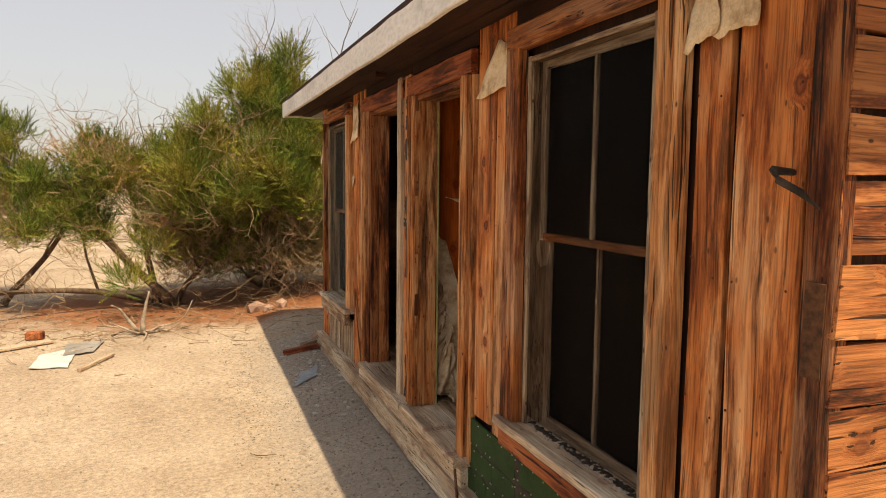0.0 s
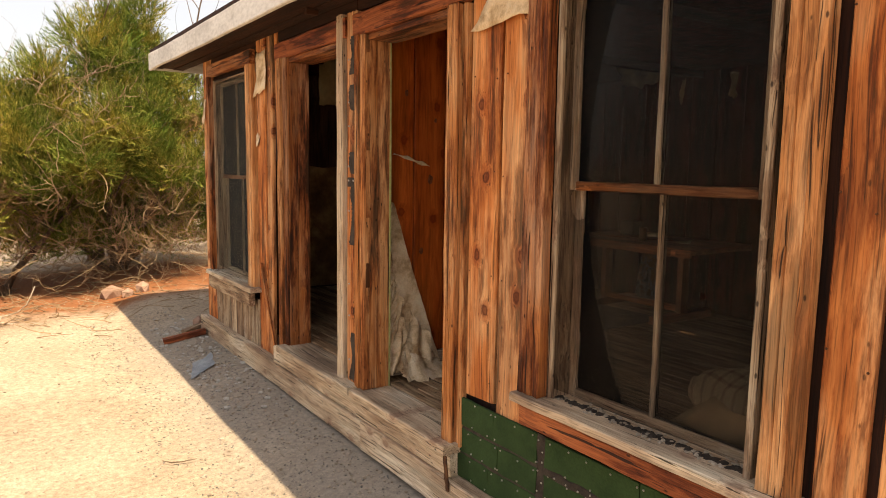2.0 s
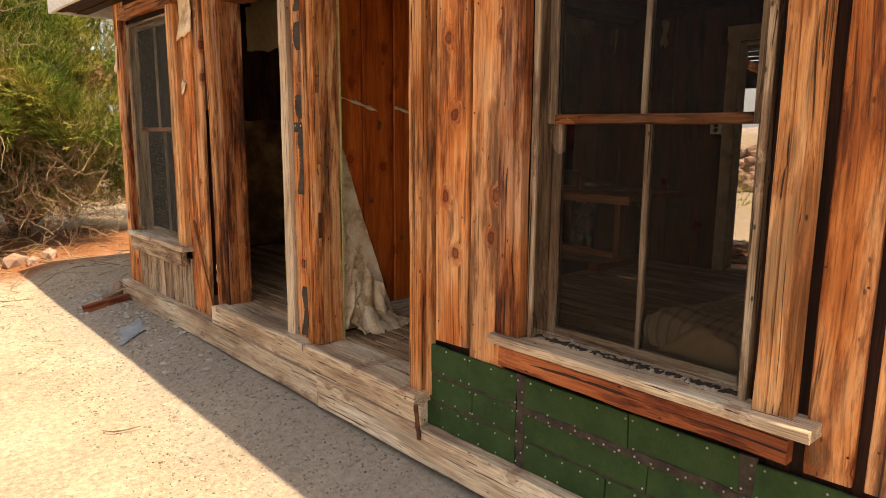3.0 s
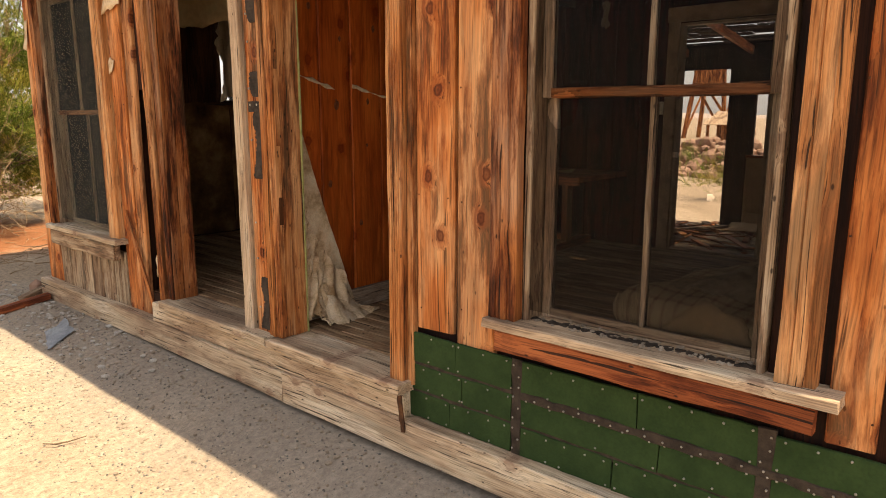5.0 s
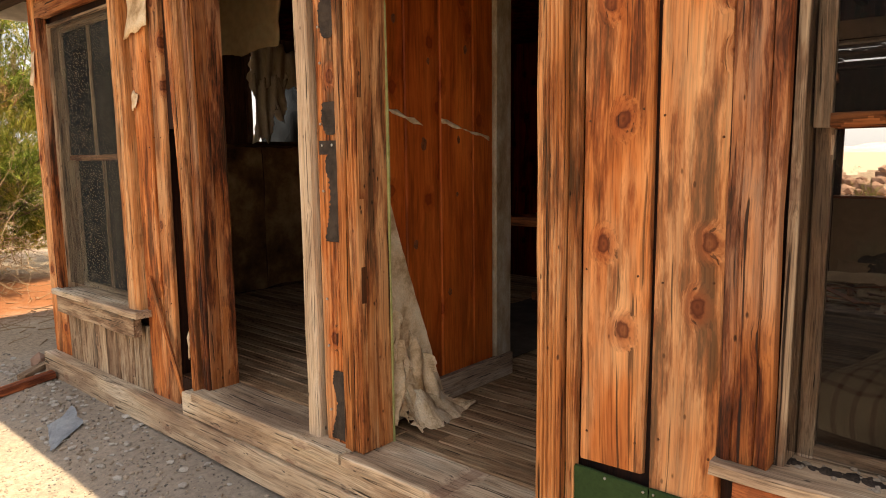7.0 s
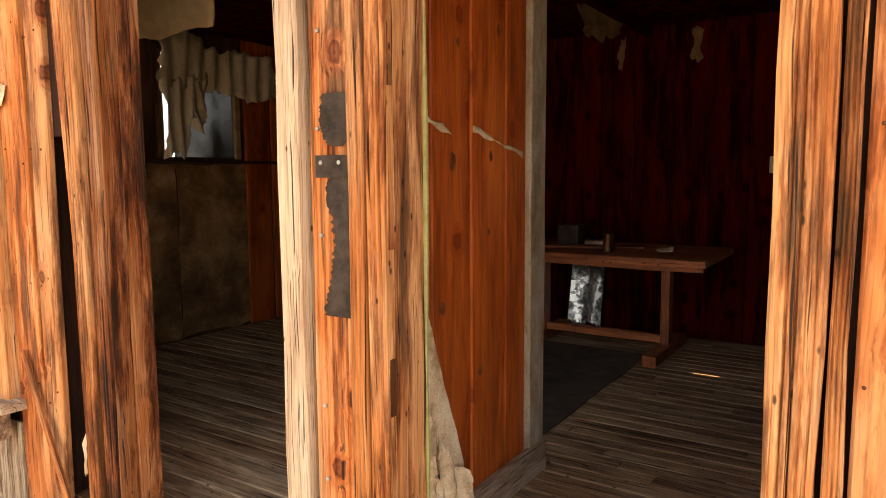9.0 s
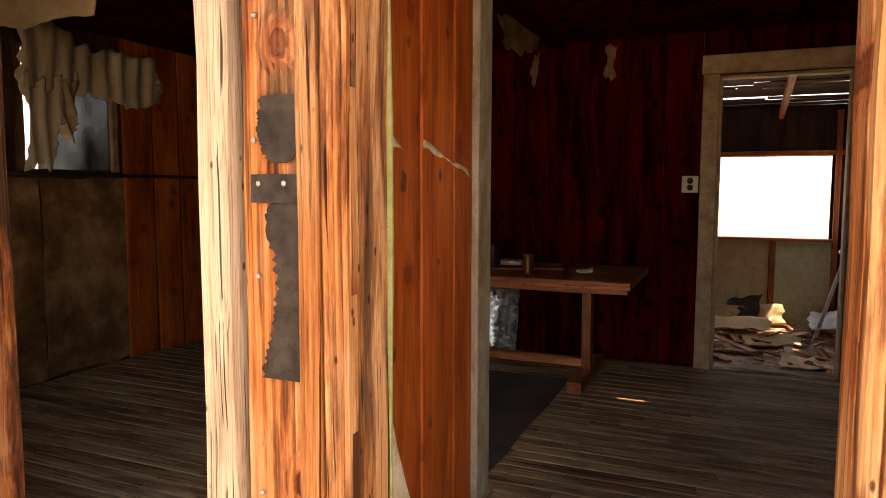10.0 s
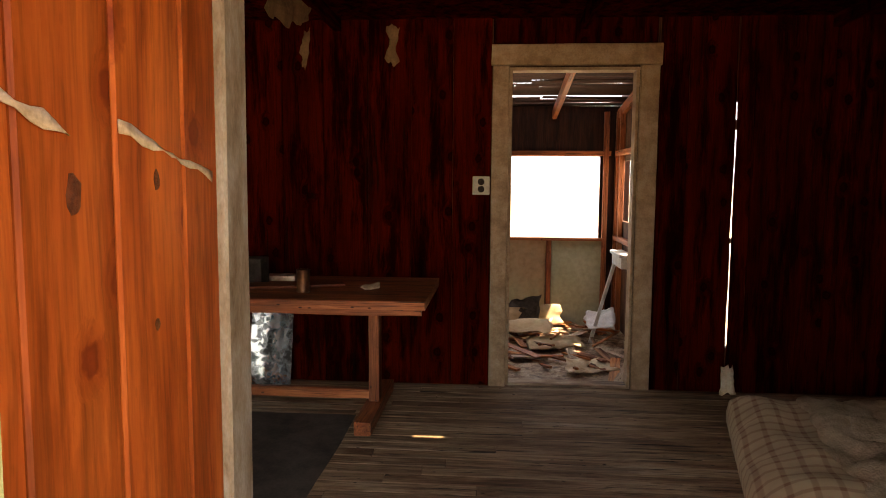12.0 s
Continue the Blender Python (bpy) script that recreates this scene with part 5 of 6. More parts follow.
for i in range(120):
    x, y = rd.uniform(5.6, 8.0), rd.uniform(2.75, 4.9)
    if x < 6.3 and y > 3.2:
        continue
    a, L = rd.uniform(0, math.pi), rd.uniform(0.25, 0.9)
    z = PZ + 0.015 + 0.10 * max(0.0, 1 - abs(x - 7.2) / 0.9) * rd.random()
    d = Vector((math.cos(a) * L / 2, math.sin(a) * L / 2, rd.uniform(-0.03, 0.03)))
    p, q = Vector((x, y, z)) - d, Vector((x, y, z)) + d
    p.y, q.y = max(p.y, 2.68), max(q.y, 2.68)
    p.x, q.x = min(p.x, 8.12), min(q.x, 8.12)
    t_ = thing("scrap_lath", "broken lath lying in the porch debris", "scrap wood", (x, y, PZ), "porch debris")
    plank("lath", p, q, (-d.y, d.x, 0), rd.uniform(0.02, 0.09), rd.uniform(0.01, 0.02), rd.choice((GREY, TABLE, FACADE, TRIM, PALE)), t_, 0.003, 3)
for c, mat, sd in (([(6.9, 3.55, 0.33), (6.95, 3.05, 0.34), (7.25, 3.1, 0.38), (7.2, 3.6, 0.37)], PANELBOARD, 1), ([(7.2, 3.95, 0.40), (7.15, 3.35, 0.44), (7.5, 3.3, 0.50), (7.5, 3.95, 0.46)], PANELBOARD, 2), ([(7.7, 3.9, 0.36), (7.75, 3.2, 0.38), (7.8, 3.2, 0.55), (7.78, 3.9, 0.56)], PANELBOARD, 3), ([(6.2, 3.3, 0.32), (6.3, 2.9, 0.32), (6.6, 2.95, 0.33), (6.5, 3.3, 0.36)], PAPER, 4), ([(7.3, 3.0, 0.45), (7.3, 2.75, 0.46), (7.6, 2.75, 0.6), (7.6, 3.0, 0.52)], ENAMEL, 6), ([(7.75, 3.75, 0.36), (7.7, 3.45, 0.36), (7.8, 3.4, 0.68), (7.85, 3.7, 0.62)], TAR, 5)):
    v, f = sheet(c, 10, 10, random.Random(sd), 0.035, 0.05, 0.006)
    tagged(raw("debris_sheet", v, f, mat, None, "", True), "crumpled torn sheet lying in the porch debris", "scrap sheet", "porch debris")


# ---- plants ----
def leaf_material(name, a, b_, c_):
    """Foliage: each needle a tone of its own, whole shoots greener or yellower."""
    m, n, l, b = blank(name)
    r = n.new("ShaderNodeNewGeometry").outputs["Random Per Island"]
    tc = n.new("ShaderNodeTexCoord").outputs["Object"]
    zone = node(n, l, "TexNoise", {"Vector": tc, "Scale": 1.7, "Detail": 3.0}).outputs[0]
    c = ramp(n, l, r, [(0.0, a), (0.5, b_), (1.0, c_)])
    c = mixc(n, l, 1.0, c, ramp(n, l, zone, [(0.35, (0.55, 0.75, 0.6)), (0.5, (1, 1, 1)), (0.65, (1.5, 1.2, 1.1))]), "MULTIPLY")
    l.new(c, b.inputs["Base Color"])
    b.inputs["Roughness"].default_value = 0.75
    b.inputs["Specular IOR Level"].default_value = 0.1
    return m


# green tones raised to include the light that shines through thin needles
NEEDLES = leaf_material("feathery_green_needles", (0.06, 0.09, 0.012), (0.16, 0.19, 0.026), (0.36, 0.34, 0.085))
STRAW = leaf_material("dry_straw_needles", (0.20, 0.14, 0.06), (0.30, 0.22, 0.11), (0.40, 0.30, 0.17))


def spray_templates(rng, count, needles):
    """Feathery shoots one unit long: a bent stem with thin needles on all sides."""
    out = []
    for _ in range(count):
        vs = []
        bend = np.array([rng.uniform(-0.25, 0.25), rng.uniform(-0.25, 0.25)])
        for k in range(needles):
            s = 0.08 + 0.92 * k / needles
            p = np.array([bend[0] * s * s, bend[1] * s * s, s])
            w, tilt, ln = rng.uniform(0, 6.283), rng.uniform(0.35, 0.8), 0.34 * (1.1 - 0.65 * s) * rng.uniform(0.6, 1.2)
            d = np.array([math.cos(w) * math.sin(tilt), math.sin(w) * math.sin(tilt), math.cos(tilt)])
            side = np.cross(d, [0.3, 0.5, 0.8])
            side *= 0.013 / (np.linalg.norm(side) + 1e-6)
            vs += [p - side, p + side, p + d * ln]
        top = np.array([bend[0], bend[1], 1.0])
        vs += [np.array([-0.008, 0, 0]), np.array([0.008, 0, 0]), top]
        out.append(np.array(vs))
    return out


def crown_mesh(name, clumps, sprays_per, length, material, parent, seed, up=0.5, shell=0.1, needles=22, ragged=True):
    """A crown of many feathery shoots round the centres in clumps (x, y, z, rx, rz)."""
    rng = random.Random(seed)
    temps = spray_templates(rng, 10, needles)
    allv = []
    tufts = []
    for cx, cy, cz, rx, rz in clumps:
        if rx < 0.4 or not ragged:
            tufts.append((cx, cy, cz, rx, rz))
            continue
        for _ in range(int(10 + 15 * rx * rx)):
            w, s, k = rng.uniform(0, 6.283), rng.uniform(-0.9, 1.0), rng.random() ** 0.45
            c, r = math.sqrt(max(0.0, 1 - s * s)), rng.uniform(0.15, 0.30)
            tufts.append((cx + math.cos(w) * c * k * rx, cy + math.sin(w) * c * k * rx, cz + s * k * rz, r, r * rng.uniform(0.7, 1.2)))
    for cx, cy, cz, rx, rz in tufts:
        for _ in range(int(sprays_per * rx * rx * (0.6 + rz))):
            w, s = rng.uniform(0, 6.283), rng.uniform(-0.8, 1.0)
            rad = shell + (1 - shell) * rng.random() ** 0.6
            c = math.sqrt(1 - s * s) if abs(s) < 1 else 0
            o = Vector((math.cos(w) * c, math.sin(w) * c, s))
            lump_ = 0.75 + 0.45 * noise.noise(Vector((o.x * 2.2 + cx, o.y * 2.2 + cy, o.z * 2.2 + cz)))
            p = Vector((cx + o.x * rx * rad * lump_, cy + o.y * rx * rad * lump_, cz + o.z * rz * rad * lump_))
            d = (o * (1 - up) + Vector((0, 0, up)) + Vector((rng.uniform(-0.4, 0.4), rng.uniform(-0.4, 0.4), rng.uniform(-0.3, 0.3)))).normalized()
            a = d.orthogonal().normalized()
            m = np.array([a, d.cross(a), d]).T * (length * rng.uniform(0.55, 1.35))
            allv.append(temps[rng.randrange(10)] @ m.T + np.array(p))
    v = np.concatenate(allv)
    me = bpy.data.meshes.new(name)
    k = len(v)
    me.vertices.add(k)
    me.vertices.foreach_set("co", v.astype(np.float32).ravel())
    me.loops.add(k)
    me.loops.foreach_set("vertex_index", np.arange(k, dtype=np.int32))
    me.polygons.add(k // 3)
    me.polygons.foreach_set("loop_start", np.arange(0, k, 3, dtype=np.int32))
    me.update()
    me.validate()
    me.materials.append(material)
    return attach(new(name, me), parent)


def limb_points(p, d, L, rng, n=7, curl=0.35, lift=0.05):
    pts = [Vector(p)]
    d = Vector(d).normalized()
    for i in range(n):
        d = (d + Vector((rng.uniform(-curl, curl), rng.uniform(-curl, curl), rng.uniform(-curl, curl) + lift))).normalized()
        pts.append(pts[-1] + d * (L / n))
    return pts


def branchy(p, d, L, r, rng, depth, out, sides=5, curl=0.3):
    pts = limb_points(p, d, L, rng, 7, curl)
    out.append(tube(pts, [r * (1 - 0.75 * i / 7) for i in range(8)], sides))
    if depth:
        for i in range(2, 8):
            if rng.random() < 0.75:
                dd = (pts[i] - pts[i - 1]).normalized() + Vector((rng.uniform(-1, 1), rng.uniform(-1, 1), rng.uniform(-0.5, 0.9)))
                branchy(pts[i], dd, L * rng.uniform(0.35, 0.6), r * 0.45 * (1 - 0.08 * i) + 0.001, rng, depth - 1, out, max(3, sides - 1), curl)


def tamarisk(label, base, stems, clumps, seed, sprays, length, twigs, straw=()):
    """A many-stemmed desert bush: bark stems, feathery crown, dead twigs."""
    rng = random.Random(seed)
    t = thing("tamarisk_bush", label, "bush", base, "bushes beside the shack")
    for d, L, r in stems:
        out = []
        branchy((base[0] + rng.uniform(-0.15, 0.15), base[1] + rng.uniform(-0.15, 0.15), base[2] - 0.03), d, L, r, rng, 2, out, 6, 0.22)
        v, f = gather(out)
        raw("limb", v, f, BARK, t, "", True)
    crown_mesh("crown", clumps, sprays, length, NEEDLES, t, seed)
    out = []
    for cx, cy, cz, rx, rz in twigs:
        for _ in range(int(46 * rx + 8)):
            p = Vector((cx + rng.uniform(-rx, rx), cy + rng.uniform(-rx, rx), cz + rng.uniform(-rz, rz)))
            branchy(p, (rng.uniform(-1, 1), rng.uniform(-1, 1), rng.uniform(-0.5, 1)), rng.uniform(0.3, 0.8), 0.006, rng, 1, out, 3, 0.4)
    v, f = gather(out)
    tagged(raw("dead_twig_tangle", v, f, TWIG, t), "tangle of tan dead twigs", kind="stuff")
    if straw:
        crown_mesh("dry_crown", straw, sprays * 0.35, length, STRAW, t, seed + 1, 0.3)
    return t


tamarisk("dense green tamarisk bush with dead twigs beside the shack", (1.3, 12.0, 0.12),
         [((-0.5, -0.4, 1), 3.4, 0.07), ((0.3, -0.1, 1), 3.6, 0.08), ((0.9, -0.1, 0.9), 2.6, 0.06), ((-0.9, -0.5, 0.7), 2.8, 0.06), ((0.0, -0.7, 0.9), 2.6, 0.05)],
         [(1.3, 10.95, 3.35, 0.5, 0.5), (1.55, 11.05, 3.85, 0.36, 0.42), (0.85, 10.85, 2.95, 0.6, 0.5), (1.7, 10.85, 2.9, 0.7, 0.6), (0.4, 10.65, 2.5, 0.5, 0.42), (1.2, 10.45, 2.3, 0.6, 0.42), (2.1, 10.85, 2.3, 0.7, 0.6), (0, 10.55, 2.1, 0.5, 0.36), (0.65, 10.35, 1.85, 0.42, 0.3), (2.9, 12.2, 2.1, 1, 1), (2.3, 11.45, 3, 0.7, 0.6), (3.6, 12.6, 1.6, 0.9, 0.9), (0.6, 12.45, 1.4, 0.8, 0.8), (1.4, 12.55, 1.4, 0.9, 0.9), (2.2, 12.55, 1.3, 0.8, 0.9), (1.8, 12.65, 0.8, 0.9, 0.7), (0.2, 12.65, 0.9, 0.7, 0.6), (1, 12.65, 0.8, 0.8, 0.6), (1.9, 10.45, 1.75, 0.4, 0.4), (0.5, 11.85, 1.5, 0.7, 0.6), (1.3, 11.9, 1.5, 0.8, 0.6), (2, 11.95, 1.4, 0.7, 0.6), (0.9, 12.05, 0.75, 0.75, 0.5), (1.7, 12.05, 0.7, 0.75, 0.5), (0.1, 12.05, 0.8, 0.55, 0.45), (1.3, 10.65, 1.9, 0.5, 0.35), (0.2, 10.75, 1.65, 0.5, 0.3), (2.5, 11.9, 0.8, 0.7, 0.6), (0.7, 10.65, 3.3, 0.3, 0.35), (0.2, 10.75, 2.8, 0.3, 0.3)],
         5, 1500, 0.25, [(1.75, 10.5, 1.3, 0.32, 0.6), (1.0, 10.2, 2.3, 0.3, 0.3), (1.6, 10.4, 0.8, 0.4, 0.4), (1.5, 10.9, 0.7, 0.5, 0.3), (0.3, 10.3, 1.6, 0.5, 0.3), (1.4, 11.4, 3.9, 0.4, 0.3), (0.6, 11.1, 0.5, 0.8, 0.35), (1.6, 11.1, 0.5, 0.7, 0.35), (1.1, 11.5, 0.8, 0.9, 0.5), (0.8, 11.5, 0.6, 0.7, 0.4), (1.2, 11.7, 0.9, 0.9, 0.6), (0.2, 11.7, 0.8, 0.7, 0.5), (2.0, 11.2, 0.9, 0.5, 0.6), (0.6, 10.3, 2.4, 0.5, 0.4), (0.9, 11.1, 3.1, 0.4, 0.3)],
         [(1.8, 10.9, 1.2, 0.36, 0.5), (2.1, 11.0, 2.2, 0.4, 0.4)])
tamarisk("spreading green tamarisk bush with bare grey branches", (-0.3, 11.4, 0.1),
         [((-0.9, -0.1, 0.6), 3.0, 0.08), ((-0.4, 0.2, 1), 2.6, 0.06), ((0.5, 0, 1), 2.2, 0.05), ((-1, -0.4, 0.35), 3.2, 0.06)],
         [(-0.3, 11.3, 2.15, 0.6, 0.42), (-0.9, 11.2, 1.85, 0.65, 0.45), (0.0, 11.0, 1.7, 0.4, 0.32), (-1.6, 11.3, 1.8, 0.6, 0.45), (-0.75, 10.1, 0.62, 0.30, 0.22), (-0.2, 12.2, 1.3, 0.6, 0.45), (-1.2, 11.6, 2.25, 0.5, 0.32), (-0.45, 10.6, 1.05, 0.34, 0.25), (-1.35, 11.0, 1.35, 0.4, 0.25)],
         15, 1500, 0.25, [(-1.0, 11.2, 2.6, 0.8, 0.4), (-0.3, 10.8, 2.1, 0.6, 0.5), (-0.3, 10.9, 1.4, 0.5, 0.3), (-1.6, 11.0, 1.2, 0.6, 0.3), (-0.4, 10.8, 0.7, 0.6, 0.25)],
         [(-0.2, 11.0, 1.5, 0.5, 0.4), (-1.2, 11.1, 2.2, 0.5, 0.4)])
tamarisk("low spreading tamarisk bush with arching branches", (-2.7, 11.9, 0.1),
         [((-0.8, 0, 0.8), 2.6, 0.06), ((0.6, -0.2, 0.9), 2.4, 0.06), ((0, 0, 1), 2.4, 0.05)],
         [(-2.3, 11.5, 1.9, 0.65, 0.5), (-3.1, 11.8, 1.9, 0.8, 0.6), (-2.7, 12.1, 2.5, 0.55, 0.4), (-3.9, 12.2, 1.7, 0.9, 0.7), (-2.0, 11.2, 1.3, 0.5, 0.4)],
         25, 1400, 0.25, [(-2.4, 11.2, 1.2, 0.7, 0.3), (-2.9, 11.6, 2.5, 0.5, 0.4), (-2.2, 10.6, 0.4, 0.7, 0.15)],
         [(-2.5, 11.2, 1.5, 0.6, 0.4)])

tamarisk("dark green tamarisk thicket standing behind the others", (1.2, 13.6, 0.12),
         [((-0.5, 0, 1), 2.4, 0.06), ((0.6, 0, 0.9), 2.4, 0.06), ((0.1, -0.2, 1), 2.6, 0.06)],
         [(0.3, 13.5, 1.1, 0.9, 0.9), (1.3, 13.6, 1.2, 0.9, 0.9), (2.3, 13.7, 1.3, 0.9, 1.0), (3.3, 13.8, 1.3, 1.0, 1.0), (0.8, 13.8, 2.3, 0.8, 0.6), (2.2, 13.9, 2.4, 0.8, 0.6)],
         35, 900, 0.3, [(0.5, 13.0, 0.6, 0.9, 0.4), (1.8, 13.0, 0.6, 0.9, 0.4)])

roots = thing("dead_root", "bleached dead root stump lying on the sand", "root", (-0.55, 9.25, 0.05))
rr = random.Random(33)
ROOT = plain("bleached_root", (0.22, 0.16, 0.11), (0.48, 0.40, 0.31), 12.0, 0.9, bump=0.6)
for d, L, r in (((0.1, 0.1, 1), 0.55, 0.035), ((-0.9, 0.1, 0.25), 0.6, 0.03), ((0.7, 0.5, 0.3), 0.6, 0.025), ((-0.5, -0.6, 0.2), 0.5, 0.022), ((0.5, -0.6, 0.15), 0.45, 0.02), ((1, 0.1, 0.2), 0.8, 0.015), ((-1, 0.6, 0.35), 0.8, 0.018), ((0.2, -1, 0.3), 0.5, 0.02)):
    pts = limb_points((-0.55, 9.3, 0.08), d, L, rr, 7, 0.35)
    v, f = tube(pts, [r * (1 - 0.7 * i / 7) for i in range(8)], 6)
    raw("root_limb", v, f, ROOT, roots, "", True)

# loose twigs on the litter
out = []
for _ in range(520):
    x, y = rr.gauss(-0.4, 1.7), rr.gauss(10.2, 0.8)
    if x > 1.2 and y < 8.6:
        continue
    z = ground_height(x, y) + 0.012
    out.append(tube(limb_points((x, y, z), (rr.uniform(-1, 1), rr.uniform(-1, 1), 0.04), rr.uniform(0.15, 0.6), rr, 4, 0.25, 0.0), [0.006, 0.005, 0.004, 0.003, 0.002], 3))
v, f = gather(out)
tagged(raw("fallen_twigs", v, f, TWIG), "fallen dry twigs scattered under the bushes", "twigs", kind="stuff")

# ---- scrap on the sand ----
def flat_scrap(name, label, cat, corners, mat, seed, thick, crumple=0.01):
    c = [(x, y, ground_height(x, y) + z) for x, y, z in corners]
    v, f = sheet(c, 8, 6, random.Random(seed), crumple, 0.03, thick)
    return tagged(raw(name, v, f, mat), label, cat, "scrap on the sand")


flat_scrap("white_sheet_scrap", "white torn sheet lying on the sunny sand", "scrap sheet", [(-1.55, 7.95, 0.015), (-1.18, 7.9, 0.015), (-1.2, 8.75, 0.02), (-1.55, 8.5, 0.015)], ENAMEL, 1, 0.006)
flat_scrap("grey_sheet_scrap", "grey metal sheet lying on the sand", "scrap sheet", [(-1.3, 8.4, 0.02), (-1.02, 8.5, 0.02), (-0.95, 9.05, 0.02), (-1.35, 8.9, 0.03)], plain("dull_zinc", (0.2, 0.19, 0.17), (0.33, 0.31, 0.28), 6.0, 0.6), 2, 0.004)
flat_scrap("blue_grey_sheet", "blue grey torn sheet in the shade of the wall", "scrap sheet", [(0.93, 6.42, 0.015), (1.16, 6.55, 0.015), (1.22, 6.85, 0.02), (1.02, 6.72, 0.03)], plain("blue_grey_felt", (0.20, 0.23, 0.26), (0.34, 0.37, 0.40), 8.0, 0.8), 3, 0.004, 0.015)
for name, label, a, b, w, th, mat in (("pale_board", "pale board lying on the sand", (-2.3, 8.75), (-1.55, 9.2), 0.16, 0.025, PALE), ("pale_stick", "pale broken stick on the sand", (-1.06, 7.72), (-0.80, 8.3), 0.045, 0.03, PALE), ("broken_board", "reddish broken board lying by the wall", (0.98, 7.62), (1.36, 7.55), 0.09, 0.05, REDSILL), ("broken_board", "reddish broken board lying by the wall", (1.2, 7.72), (1.5, 7.95), 0.06, 0.04, GREY)):
    t_ = thing(name, label, "board", (a[0], a[1], ground_height(*a)), "scrap on the sand")
    plank("board", (*a, ground_height(*a) + th / 2 + 0.008), (*b, ground_height(*b) + th / 2 + 0.012), (-(b[1] - a[1]), b[0] - a[0], 0), w, th, mat, t_, 0.006, 5)
blk = thing("brown_block", "brown rough brick on the sand", "brick", (-1.75, 9.45, 0.05), "scrap on the sand")
box_part("block", (-1.86, 9.38, 0.055), (-1.66, 9.5, 0.15), REDSILL, blk, "", 0.012)
for x, y, r in ((0.95, 10.35, 0.16), (1.3, 10.2, 0.12), (1.42, 8.02, 0.10), (1.1, 10.1, 0.1)):
    t_ = thing("stone", "pale rough stone on the ground", "stone", (x, y, ground_height(x, y)), "stones")
    v, f = lump((x, y, ground_height(x, y) + r * 0.25), r, rr)
    raw("stone_body", v, f, STONE, t_)
out = []
for _ in range(4200):
    if rr.random() < 0.6:
        x, y = rr.uniform(0.55, 1.36), rr.uniform(1.5, 9.0)
    else:
        x, y = rr.uniform(-3.0, 0.9), rr.uniform(2.5, 11.0)
    s = rr.choice((0.004, 0.005, 0.006, 0.008, 0.008, 0.012)) * (1.5 if rr.random() < 0.05 else 1)
    out.append(lump((x, y, ground_height(x, y) + s * 0.3), s, rr))
v, f = gather(out)
tagged(raw("pebbles", v, f, PEBBLE), "small pale pebbles strewn over the sand", "pebbles", kind="stuff")

out = []
for _ in range(3600):
    x, y = rr.uniform(0.3, 1.37), rr.uniform(1.6, 9.0)
    s = rr.choice((0.003, 0.004, 0.004, 0.005, 0.007))
    out.append(lump((x, y, ground_height(x, y) + s * 0.3), s, rr))
v, f = gather(out)
tagged(raw("dark_gravel", v, f, plain("dark_grey_gravel", (0.10, 0.092, 0.083), (0.24, 0.22, 0.195), 7.0, 0.9)), "dark grey gravel along the foot of the wall", "gravel", kind="stuff")
chips = []
for _ in range(160):
    x, y = rr.uniform(0.95, 1.38), rr.gauss(6.9, 0.8)
    s = rr.uniform(0.008, 0.028)
    chips.append(lump((x, y, ground_height(x, y) + s * 0.3), s, rr, 0.5))
v, f = gather(chips)
tagged(raw("rubble_chips", v, f, plain("pale_plaster_chip", (0.3, 0.27, 0.23), (0.52, 0.5, 0.46), 9.0, 0.9)), "pale plaster chips along the foot of the wall", "rubble chips", kind="stuff")
tw = thing("bent_twig", "short bent twig lying on the sunny sand", "twig", (0.49, 4.95, 0.01))
v, f = tube([(0.40, 5.02, 0.02), (0.44, 4.96, 0.022), (0.50, 4.95, 0.018), (0.58, 4.93, 0.025)], [0.004, 0.005, 0.004, 0.002], 5)
raw("twig_stem", v, f, BARK, tw)

# ---- desert beyond ----
rb, out = random.Random(44), []
for _ in range(1200):
    x, y = rb.uniform(18, 26), rb.uniform(5.6, 22)
    h = 1.25 * max(0, 1 - abs(x - 22) / 4)
    r = rb.uniform(0.10, 0.32)
    out.append(lump((x, y, ground_height(x, y) + h * rb.uniform(0.2, 1.0)), r, rb))
v, f = gather(out)
tagged(raw("rubble_heap", v, f, STONE), "heap of pinkish rubble stones behind the shack", "rubble", kind="stuff")
shrub_spots = [(rb.uniform(9, 60), rb.uniform(-12, 30), rb.uniform(0.25, 0.7)) for _ in range(70)] + [(rb.uniform(-30, 12), rb.uniform(15, 50), rb.uniform(0.3, 0.8)) for _ in range(60)]
shrub_spots = [s for s in shrub_spots if not (s[0] < 11 and s[1] < 9)]
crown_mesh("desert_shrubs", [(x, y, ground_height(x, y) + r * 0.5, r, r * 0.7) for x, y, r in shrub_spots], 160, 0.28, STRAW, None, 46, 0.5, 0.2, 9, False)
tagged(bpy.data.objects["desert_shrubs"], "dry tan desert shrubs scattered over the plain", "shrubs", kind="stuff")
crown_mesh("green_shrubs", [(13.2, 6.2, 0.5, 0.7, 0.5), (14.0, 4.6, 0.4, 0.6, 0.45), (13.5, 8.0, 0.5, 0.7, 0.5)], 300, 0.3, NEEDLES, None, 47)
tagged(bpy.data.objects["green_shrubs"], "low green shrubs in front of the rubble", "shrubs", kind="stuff")
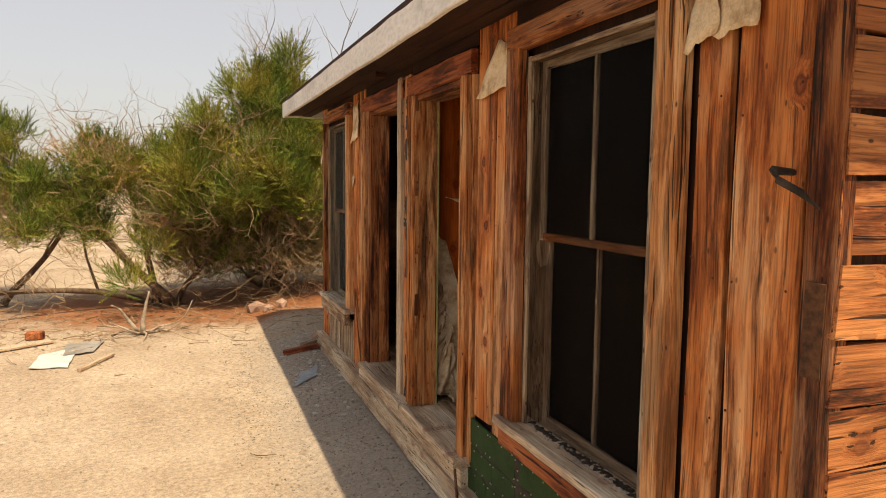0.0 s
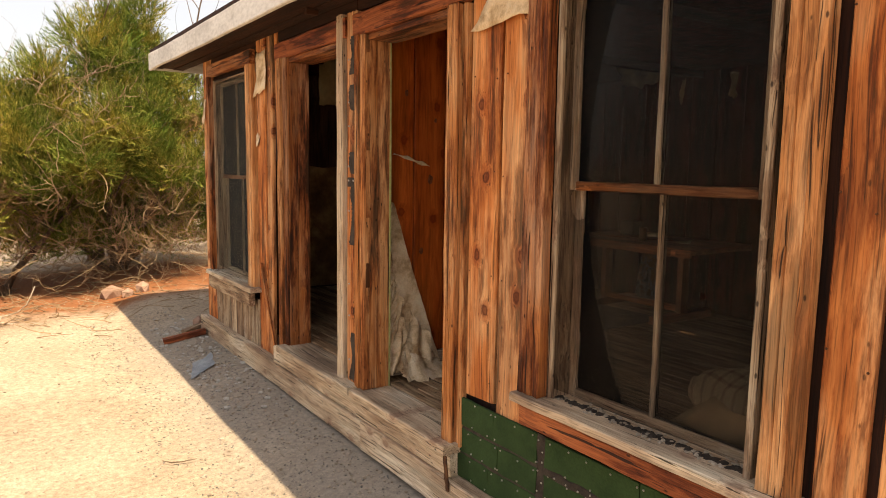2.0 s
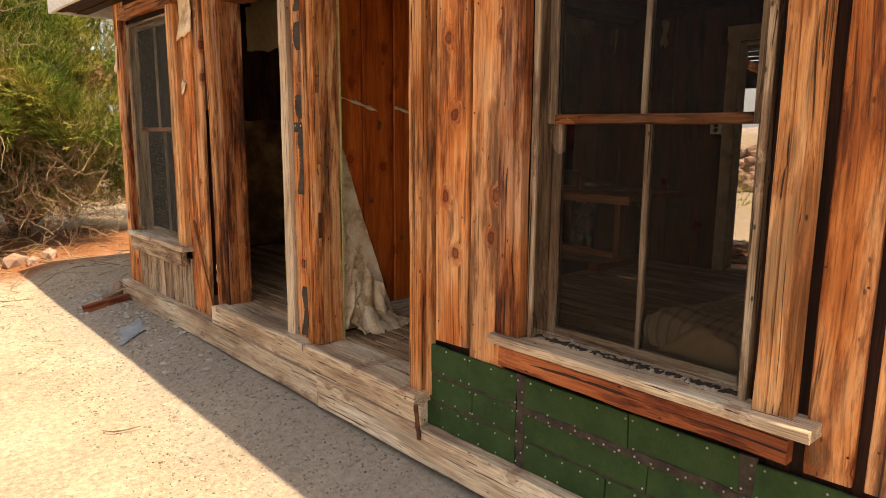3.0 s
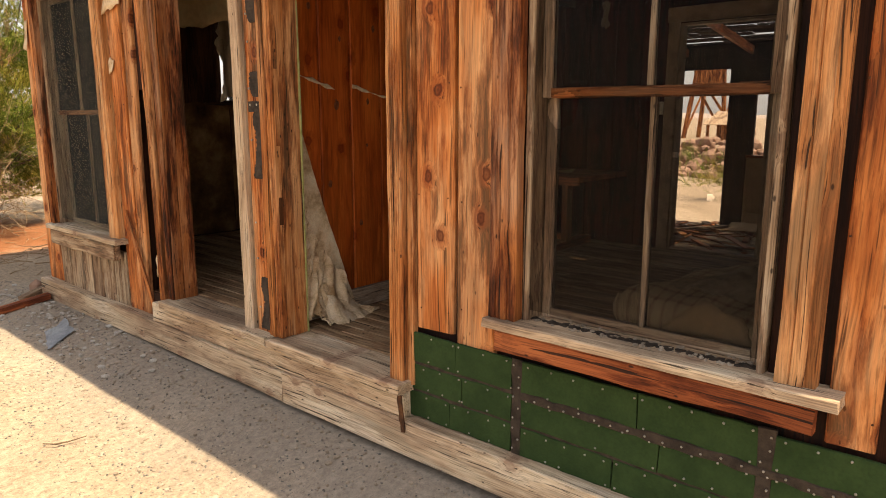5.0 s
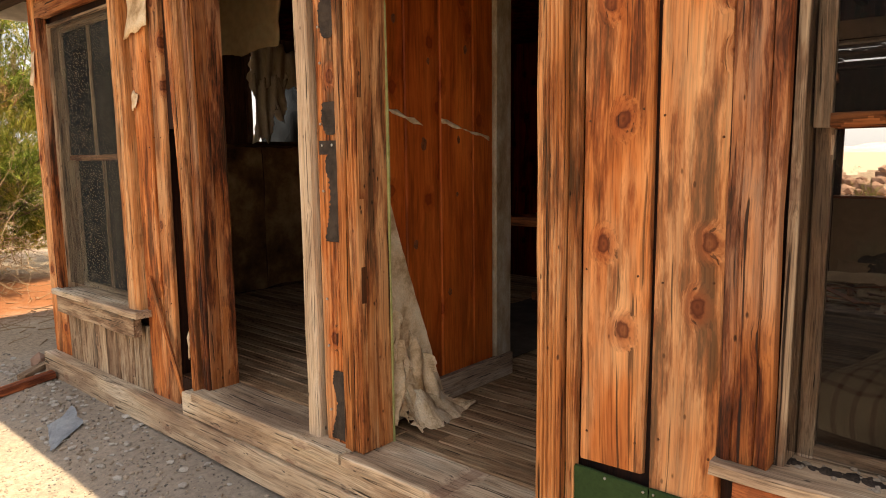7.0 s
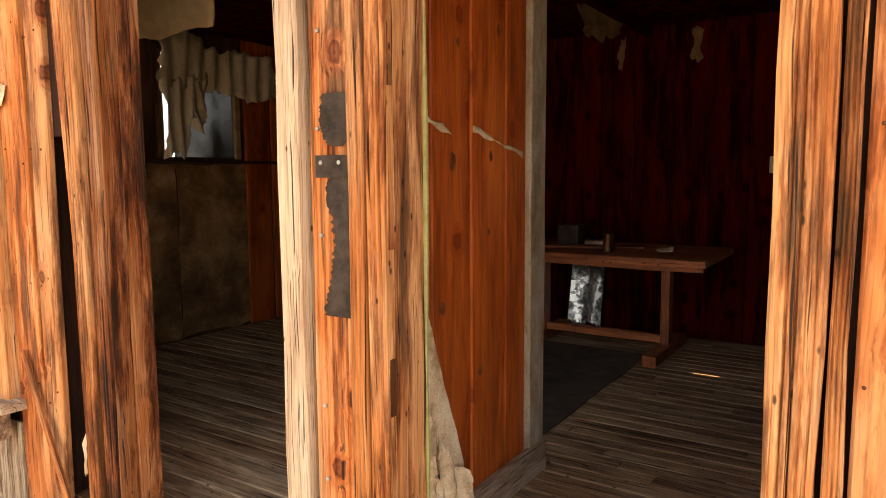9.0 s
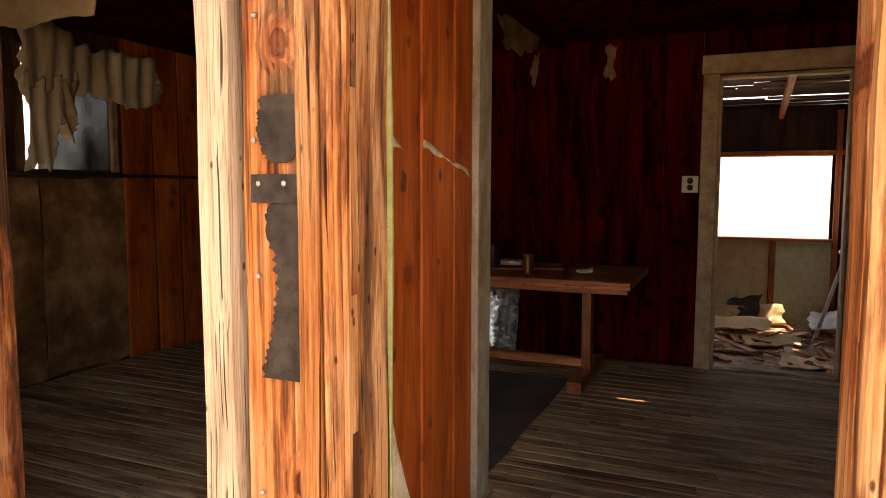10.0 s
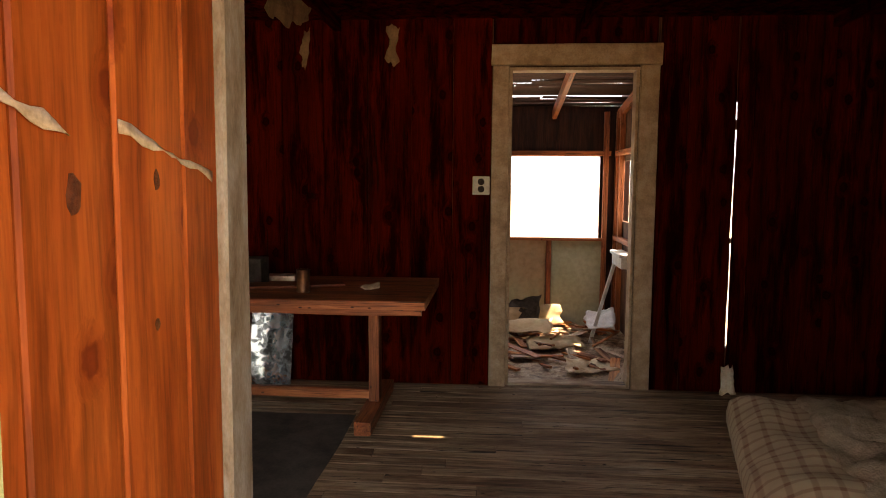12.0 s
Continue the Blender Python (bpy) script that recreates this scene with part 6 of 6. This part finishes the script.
def far_shed(ox, oy):
    """A low open shed of boards on four posts."""
    shed = thing("lean_to_shed", "small weathered wooden lean-to shed far behind", "shed", (ox, oy, ground_height(ox, oy)))
    z = ground_height(ox, oy)
    for x, y, h in ((-0.9, -0.9, 1.2), (-0.9, 0.9, 1.2), (0.9, -0.9, 1.8), (0.9, 0.9, 1.8)):
        plank("post", (ox + x, oy + y, z - 0.1), (ox + x, oy + y, z + h), (0, 1, 0), 0.14, 0.14, SIDING, shed)
    for i in range(9):
        y = oy - 1.1 + i * 0.26
        plank("roof_board", (ox - 1.2, y, z + 1.12), (ox + 1.2, y, z + 1.92), (0, 1, 0), 0.25, 0.03, PALE, shed)
    for i in range(8):
        plank("wall_board", (ox + 0.9, oy - 0.88 + i * 0.25, z - 0.1), (ox + 0.9, oy - 0.88 + i * 0.25, z + 1.75), (0, 1, 0), 0.24, 0.03, SIDING, shed)


def timber_tower(ox, oy, H):
    """A tall old timber frame with splayed legs, braces and a boarded bin on top."""
    z = ground_height(ox, oy)
    t = thing("timber_tower", "old brown timber tower with braced legs far off", "timber tower", (ox, oy, z))
    for sx, sy in ((-1, -1), (-1, 1), (1, -1), (1, 1)):
        plank("leg", (ox + 1.5 * sx, oy + 1.5 * sy, z - 0.1), (ox + 0.9 * sx, oy + 0.9 * sy, z + H), (0, 1, 0), 0.26, 0.26, SIDING, t)
    for sx in (-1, 1):
        plank("brace", (ox + 1.46 * sx, oy - 1.4, z + 0.3), (ox + 1.0 * sx, oy + 1.0, z + H * 0.7), (0, 1, 0), 0.18, 0.1, SIDING, t)
        plank("brace", (ox - 1.4, oy + 1.46 * sx, z + 0.3), (ox + 1.0, oy + 1.0 * sx, z + H * 0.7), (1, 0, 0), 0.18, 0.1, SIDING, t)
    for i in range(9):
        plank("bin_board", (ox - 1.05, oy - 1.05 + i * 0.26, z + H * 0.62), (ox - 1.05, oy - 1.05 + i * 0.26, z + H), (0, 1, 0), 0.25, 0.04, SIDING, t)


far_shed(42.0, 15.6)
timber_tower(52.0, 20.2, 5.6)
